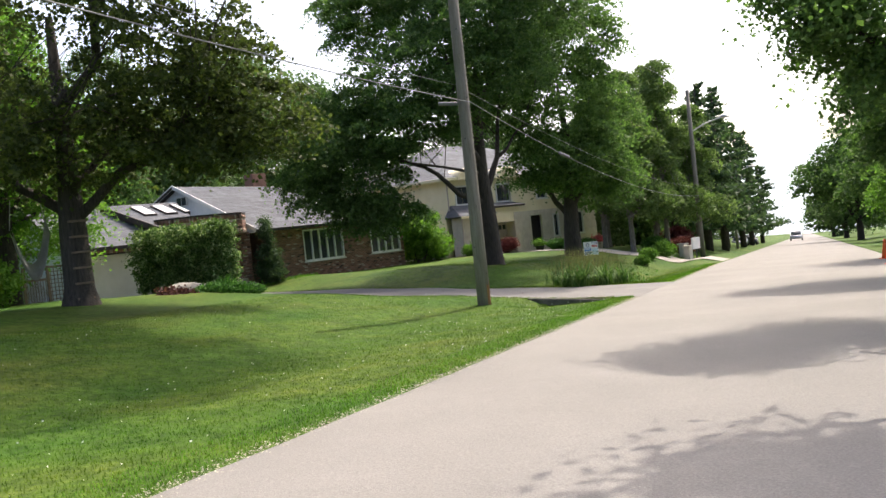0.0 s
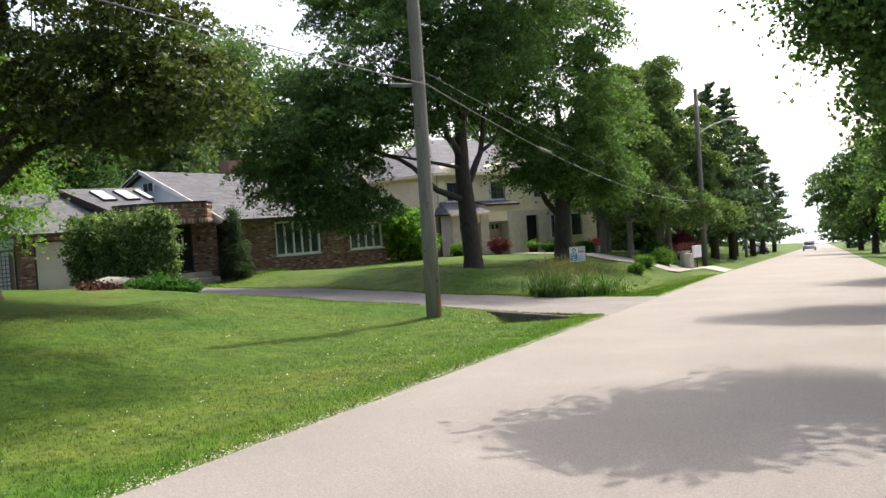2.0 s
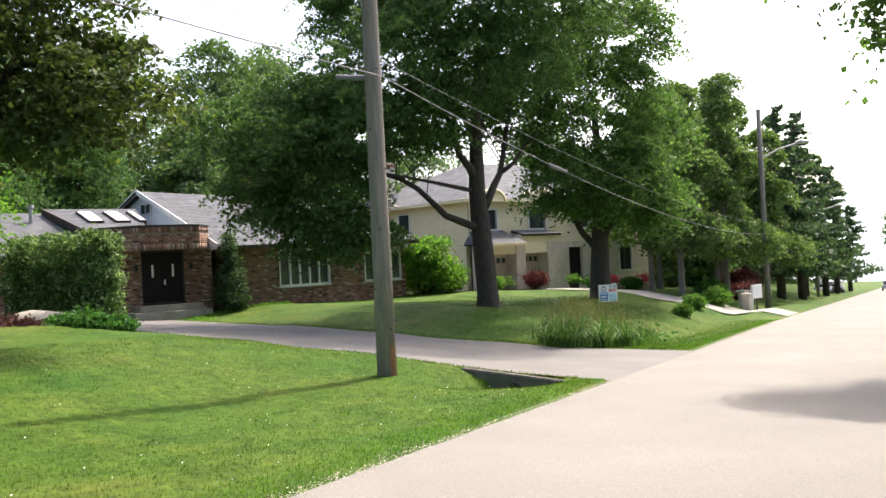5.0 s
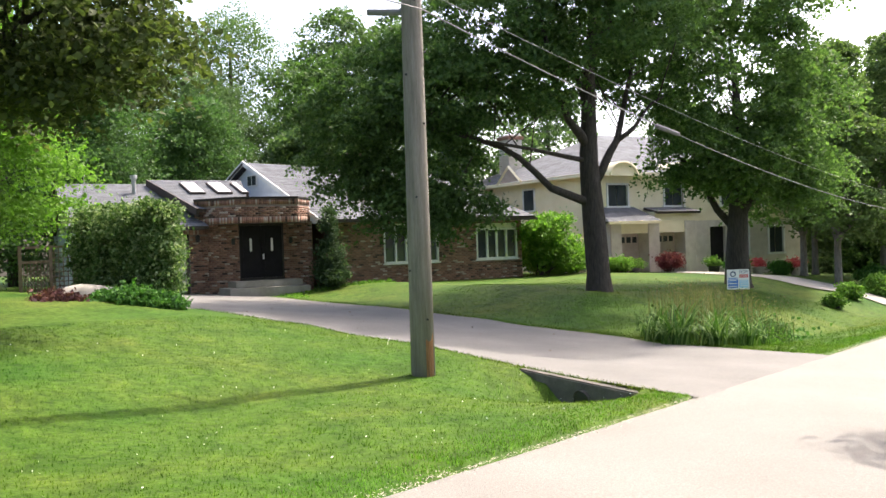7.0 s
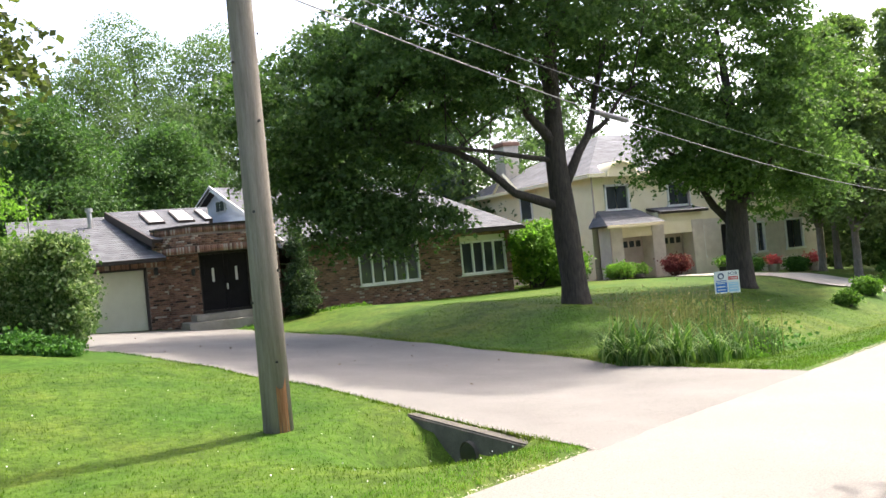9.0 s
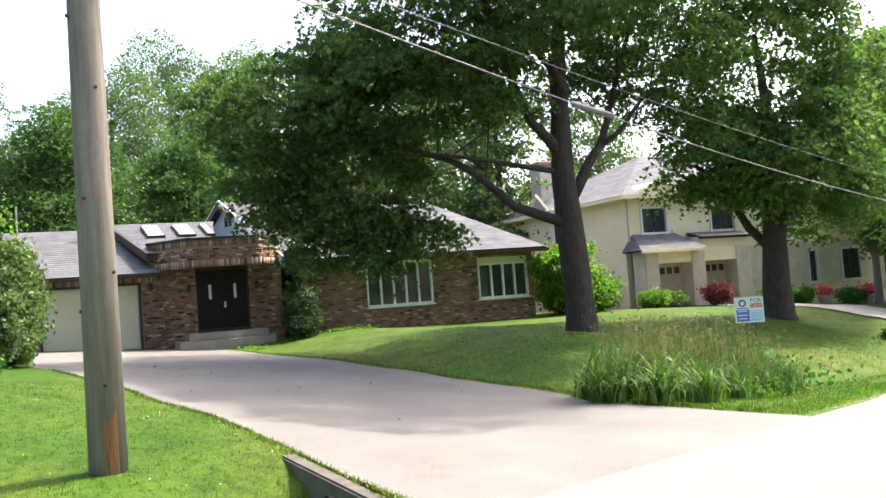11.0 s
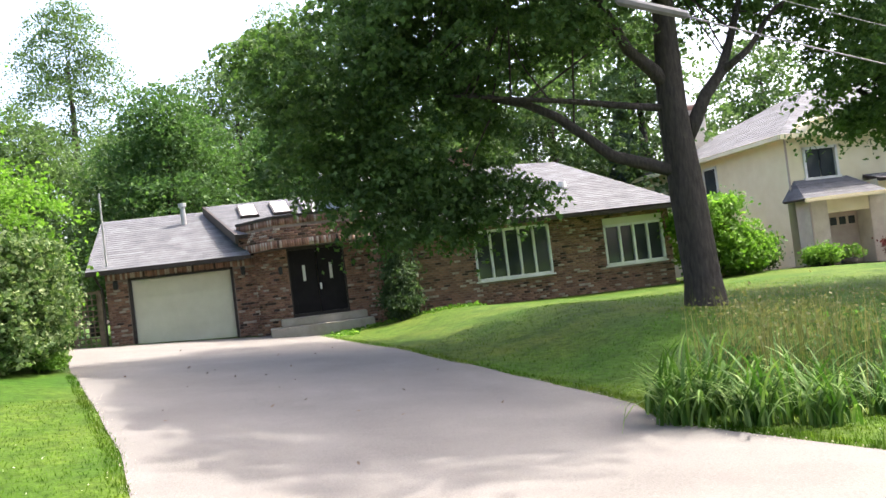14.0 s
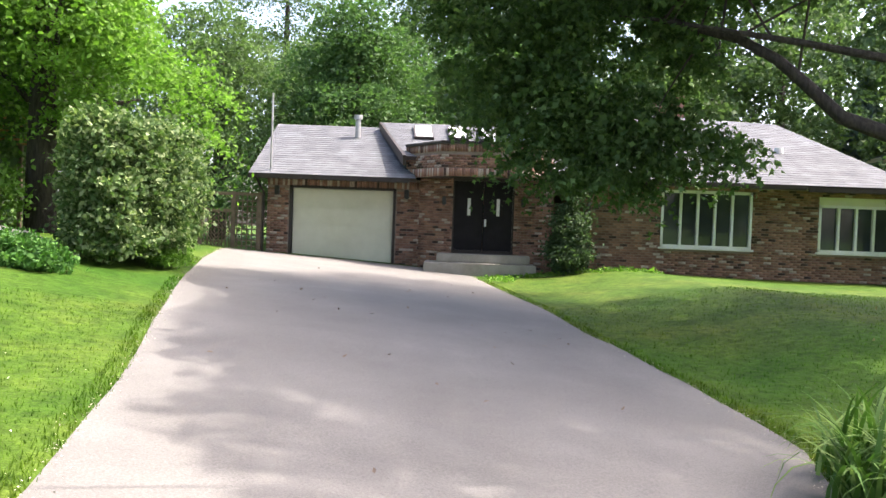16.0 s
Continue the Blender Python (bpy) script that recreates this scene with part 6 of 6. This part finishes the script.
part("downpipe", tube(bmesh.new(), [(GN + 0.1, 42.4, 2.6), (GN + 0.1, 42.4, -0.4)], [0.045, 0.045], 6), M_TAUPE, nb)


def drive2_at(u, v):
    s, l = 49.5 + 4.5 * v + 4.0 * max(0, u - 0.35) * (1 if v > 0.5 else 0.6), -1.6 + u * 17.5
    x, y = xy(s, l)
    return (x, y, ground_z(x, y) + 0.05)


tagged(part("neighbour_driveway", grid_mesh("neighbour_driveway", [i / 30 for i in range(31)], [i / 6 for i in range(7)], drive2_at), M_CONCRETE, smooth=True), "pale paved driveway of the neighbouring house", "driveway", kind="structure")


def planter(x, y, z, mat, plants, label, seed):
    p = thing("planter", (x, y, z), label, "planter", "planters")
    part("pot", tube(bmesh.new(), [(x, y, z), (x, y, z + 0.5), (x, y, z + 0.55)], [0.2, 0.3, 0.31], 14), mat, p, smooth=True)
    rr = np.random.default_rng(seed)
    tagged(part("blossom_tuft", leaf_mesh("flowers", clump_points(rr, [(x, y, z + 0.75, 0.4, 0.4, 0.25, 1)], 20, 40, 0.1), 0.08, rr), plants, p), kind="stuff")


planter(-33.4, 43.0, -0.15, M_BLACK, L_LILY, "black pot with green leaves by the garage", 81)
planter(-32.6, 47.6, -0.25, M_BLACK, L_LILY, "black pot with green leaves by the garage", 82)
planter(-31.5, 49.6, -0.35, M_STONE, L_PINK, "pale stone planter full of pink flowers", 83)
planter(-30.5, 51.2, -0.4, M_STONE, L_PINK, "pale stone planter full of pink flowers", 84)
shrub("red_maple_shrub", [(-33.4, 45.3, 0.62, 0.5, 0.6, 0.4, 1)], 80, 60, 0.12, 0.08, L_RED, "dark red cut-leaf maple shrub by the garage", 85, (-33.4, 45.3, -0.2))
for x, y, r, mt, nm, lb in ((-33.0, 41.6, 0.55, L_BRIGHT, "light_green_shrub", "small bright green shrub at the house corner"), (-31.8, 48.4, 0.55, L_JUNIPER, "round_boxwood", "dark green rounded boxwood"), (-30.8, 50.4, 0.5, L_JUNIPER, "round_boxwood", "dark green rounded boxwood"), (-27.0, 52.5, 0.7, L_JUNIPER, "round_boxwood", "dark green rounded boxwood"), (-26.5, 55.0, 0.8, L_RED, "red_shrub", "dark red shrub by the far drive"),
                            (-21.5, 43.2, 0.4, L_BRIGHT, "bank_plant", "low grey-green plant on the ditch bank"), (-23.0, 47.0, 0.6, L_BRIGHT, "bank_plant", "bushy green plant on the ditch bank"), (-20.0, 40.3, 0.3, L_LILY, "bank_plant", "low grey-green plant on the ditch bank"), (-30.0, 60.0, 1.2, L_RED, "red_shrub", "dark red rounded tree by the far drive")):
    z = ground_z(x, y)
    shrub(nm, [(x, y, z + r * 0.7, r, r, r * 0.65, 1)], int(120 * r) + 20, 55, 0.12 * r + 0.05, 0.08, mt, lb, int(abs(x * y)), (x, y, z))
shrub("dark_hedge", [(-35.3, 38.6, 1.2, 0.8, 1.2, 0.8, 1), (-34.5, 40.0, 1.0, 0.7, 0.9, 0.7, 1)], 150, 60, 0.16, 0.1, L_MAPLE, "dark green hedge between the two houses", 86, (-35, 39.2, 0))
for i in range(2):
    x, y = xy(54.5 + i * 2.6, 0.9 + 0.6 * i)
    z = ground_z(x, y)
    pl = thing("stone_pillar", (x, y, z), "pale stone gate pillar with a flat cap", "pillar", "gate pillars")
    part("shaft", soft_box(x - 0.2, x + 0.2, y - 0.2, y + 0.2, z - 0.2, z + 0.8, 0.02), M_STONE, pl)
    part("cap", soft_box(x - 0.27, x + 0.27, y - 0.27, y + 0.27, z + 0.8, z + 0.9, 0.02), M_STONE, pl)
x, y = xy(52.5, 0.2)
z = ground_z(x, y)
s2 = thing("yard_sign", (x, y, z), "small white yard sign beside the road", "sign")
part("board", soft_box(x - 0.05, x + 0.05, y - 0.4, y + 0.4, z + 0.6, z + 1.25, 0.005), M_WHITE, s2)
part("post", soft_box(x - 0.03, x + 0.03, y - 0.03, y + 0.03, z - 0.1, z + 0.6, 0.005), M_BLACK, s2)

# red brick house further on
fx, fy = xy(80, 15)
fz = ground_z(fx, fy)
fh = thing("brick_house", (fx, fy, fz), "far red brick house with white windows and grey roof", "house")
fm = Matrix.Translation((fx, fy, fz)) @ Matrix.Rotation(math.atan2(0.9148, -0.4039), 4, "Z")


def fbox(x0, x1, y0, y1, z0, z1, mat, name, parent=None):
    bm = bmesh.new()
    box(bm, x0, x1, y0, y1, z0, z1, fm)
    return part(name, bm, mat, parent or fh)


fbox(-8, 8, -4, 4, -0.5, 2.9, M_REDBRICK, "wall")
for xx in (-6.6, -3.2, 1.0, 4.6):
    w = fbox(xx, xx + 1.7, -4.08, -4.0, 0.7, 2.2, M_WHITE, "window")
    for k in (0.12, 0.88):
        fbox(xx + k, xx + k + 0.7, -4.1, -4.06, 0.82, 2.08, M_GLASS, "pane", w)
for sgn in (1, -1):
    part("roof", slab(bmesh.new(), [fm @ Vector(p) for p in ((-8.4, sgn * 4.5, 2.85), (8.4, sgn * 4.5, 2.85), (8.4, 0, 4.9), (-8.4, 0, 4.9))], 0.15), M_SHINGLE, fh)
for xx in (-8, 8):
    gb = bmesh.new()
    gb.faces.new([gb.verts.new(fm @ Vector(p)) for p in ((xx, -4, 2.85), (xx, 4, 2.85), (xx, 0, 4.75))])
    part("gable_wall", gb, M_REDBRICK, fh)

# blue spruce behind the house
spx, spy = -50.5, 42.5
rr = np.random.default_rng(88)
sp = thing("blue_spruce", (spx, spy, 0), "blue-green spruce behind the roofs", "tree")
part("trunk", tube(bmesh.new(), [(spx, spy, -0.5), (spx, spy, 9.5)], [0.25, 0.03], 8), M_BARK, sp)
pts = []
for i in range(40):
    k = i / 40
    w = 2.6 * (1 - k) + 0.1
    a = rr.uniform(0, 6.28, 60)
    q = w * rr.uniform(0.4, 1.05, 60)
    pts.append(np.stack([spx + q * np.cos(a), spy + q * np.sin(a), 1 + 8.6 * k - 0.25 * q + rr.normal(size=60) * 0.08], 1))
tagged(part("crown", leaf_mesh("crown", np.concatenate(pts), 0.3, rr, 0.2, 1.8), L_SPRUCE, sp), kind="stuff")


# traffic cones
def cone_thing(s, l):
    x, y = xy(s, l)
    z = road_z(s)
    c = thing("traffic_cone", (x, y, z), "orange traffic cone standing at the road edge", "traffic cone", "traffic cones")
    part("base", soft_box(x - 0.18, x + 0.18, y - 0.18, y + 0.18, z, z + 0.03, 0.008), M_ORANGE, c)
    part("body", tube(bmesh.new(), [(x, y, z + 0.03), (x, y, z + 0.35), (x, y, z + 0.72)], [0.14, 0.085, 0.03], 16), M_ORANGE, c, smooth=True)


cone_thing(30.7, -8.15)
cone_thing(35.2, -8.3)


def car(s, l, paint, label):
    x, y = xy(s, l)
    z = road_z(s) + 0.05
    c = thing("car", (x, y, z), label, "car", "parked cars")
    m = Matrix.Translation((x, y, z)) @ Matrix.Rotation(math.atan2(0.9148, -0.4039), 4, "Z")
    bm = bmesh.new()
    prof = [(-2.2, 0.35), (-2.2, 0.8), (-1.9, 0.92), (-1.3, 1.0), (1.0, 0.98), (1.9, 0.85), (2.2, 0.7), (2.2, 0.35)]
    top = [(-1.9, 0.92), (-1.45, 1.42), (0.2, 1.46), (1.0, 0.98)]
    for ring, w, nm, mt in ((prof, 0.88, "body", paint), (top, 0.74, "cabin", M_GLASS)):
        bm = bmesh.new()
        a = [bm.verts.new(m @ Vector((p, -w, q))) for p, q in ring]
        b = [bm.verts.new(m @ Vector((p, w, q))) for p, q in ring]
        bm.faces.new(a[::-1])
        bm.faces.new(b)
        for i in range(len(ring)):
            j = (i + 1) % len(ring)
            bm.faces.new((a[i], a[j], b[j], b[i]))
        bmesh.ops.bevel(bm, geom=bm.edges[:], offset=0.06, segments=2, affect="EDGES")
        part(nm, bm, mt, c, smooth=True)
    bm = bmesh.new()
    box(bm, -1.4, 0.15, -0.7, 0.7, 1.43, 1.48, m)
    part("roof", bm, paint, c)
    for px in (-1.35, 1.35):
        for py in (-0.82, 0.82):
            part("wheel", tube(bmesh.new(), [m @ Vector((px, py - 0.1, 0.32)), m @ Vector((px, py + 0.1, 0.32))], [0.32, 0.32], 16), M_BLACK, c)


M_SILVER = surface("silver_car_paint", [(0.3, (0.4, 0.41, 0.43)), (0.7, (0.5, 0.51, 0.53))], 2, 40, 0.05, 0.25, 0.0, metal=0.5)
M_DARKCAR = surface("dark_car_paint", [(0.3, (0.03, 0.035, 0.045)), (0.7, (0.05, 0.055, 0.065))], 2, 40, 0.05, 0.25, 0.0, metal=0.3)
car(118, 2.2, M_SILVER, "silver car parked at the far roadside")
car(125, 1.4, M_DARKCAR, "dark car parked at the far roadside")
car(150, -4.0, M_SILVER, "silver car far down the road")

# self-lit sheet for the bright haze over the water at the road's end
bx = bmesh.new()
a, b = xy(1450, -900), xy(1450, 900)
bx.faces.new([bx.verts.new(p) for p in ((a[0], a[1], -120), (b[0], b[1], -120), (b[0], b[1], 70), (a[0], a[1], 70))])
hz, nt, bs = nodes_of("glowing_haze_sheet")
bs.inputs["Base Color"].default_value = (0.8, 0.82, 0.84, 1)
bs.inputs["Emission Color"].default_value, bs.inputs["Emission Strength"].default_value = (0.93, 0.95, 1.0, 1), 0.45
tagged(part("backdrop", bx, hz), "self-lit pale sheet for the hazy distance over the lake", "backdrop", kind="structure")

# ---------------- bricks ----------------
def brick_mesh(name, items):
    v, f = [], []
    for p, d, o, z, h, _ in items:
        i = len(v)
        for q in (p, p + d):
            for zz in (z, z + h):
                v.append((q.x, q.y, zz))
                v.append((q.x + o.x, q.y + o.y, zz))
        # 0 in-low, 1 out-low, 2 in-high, 3 out-high, then the far end
        f += [(i + 1, i + 5, i + 7, i + 3), (i + 3, i + 7, i + 6, i + 2), (i, i + 4, i + 5, i + 1), (i, i + 1, i + 3, i + 2), (i + 4, i + 6, i + 7, i + 5)]
    return mesh_from(name, np.array(v), np.array(f), 4)


for tone, mat in (("red", M_BRICK), ("pale", M_BRICK_PALE), ("dark", M_BRICK_DARK)):
    tagged(part("brickwork", brick_mesh("brickwork", BRICKS[tone]), mat, house), kind="stuff")
one = {}
for tone, mat in (("red", M_BRICK_OBJ), ("pale", M_BRICK_PALE), ("dark", M_BRICK_DARK)):
    bm = boxes((0.0, 0.013, -0.1, 0.1, 0.0, 0.062))
    bmesh.ops.bevel(bm, geom=[e for e in bm.edges if all(v.co.x > 0.01 for v in e.verts)], offset=0.004, segments=1, affect="EDGES")
    me = bpy.data.meshes.new("brick")
    bm.to_mesh(me)
    bm.free()
    me.materials.append(mat)
    one[tone] = me
for c, d, o, z, tone in SINGLE:
    ob = new("brick", one[tone])
    ob.location = (c.x, c.y, z)
    ob.parent = house
    ob.matrix_parent_inverse = Matrix.Translation(house.location).inverted()

# set the house on its lot
house.location += Vector((-2.25, -1.43, 0.16))
st2.location = (-2.25, -1.43, 0.16)
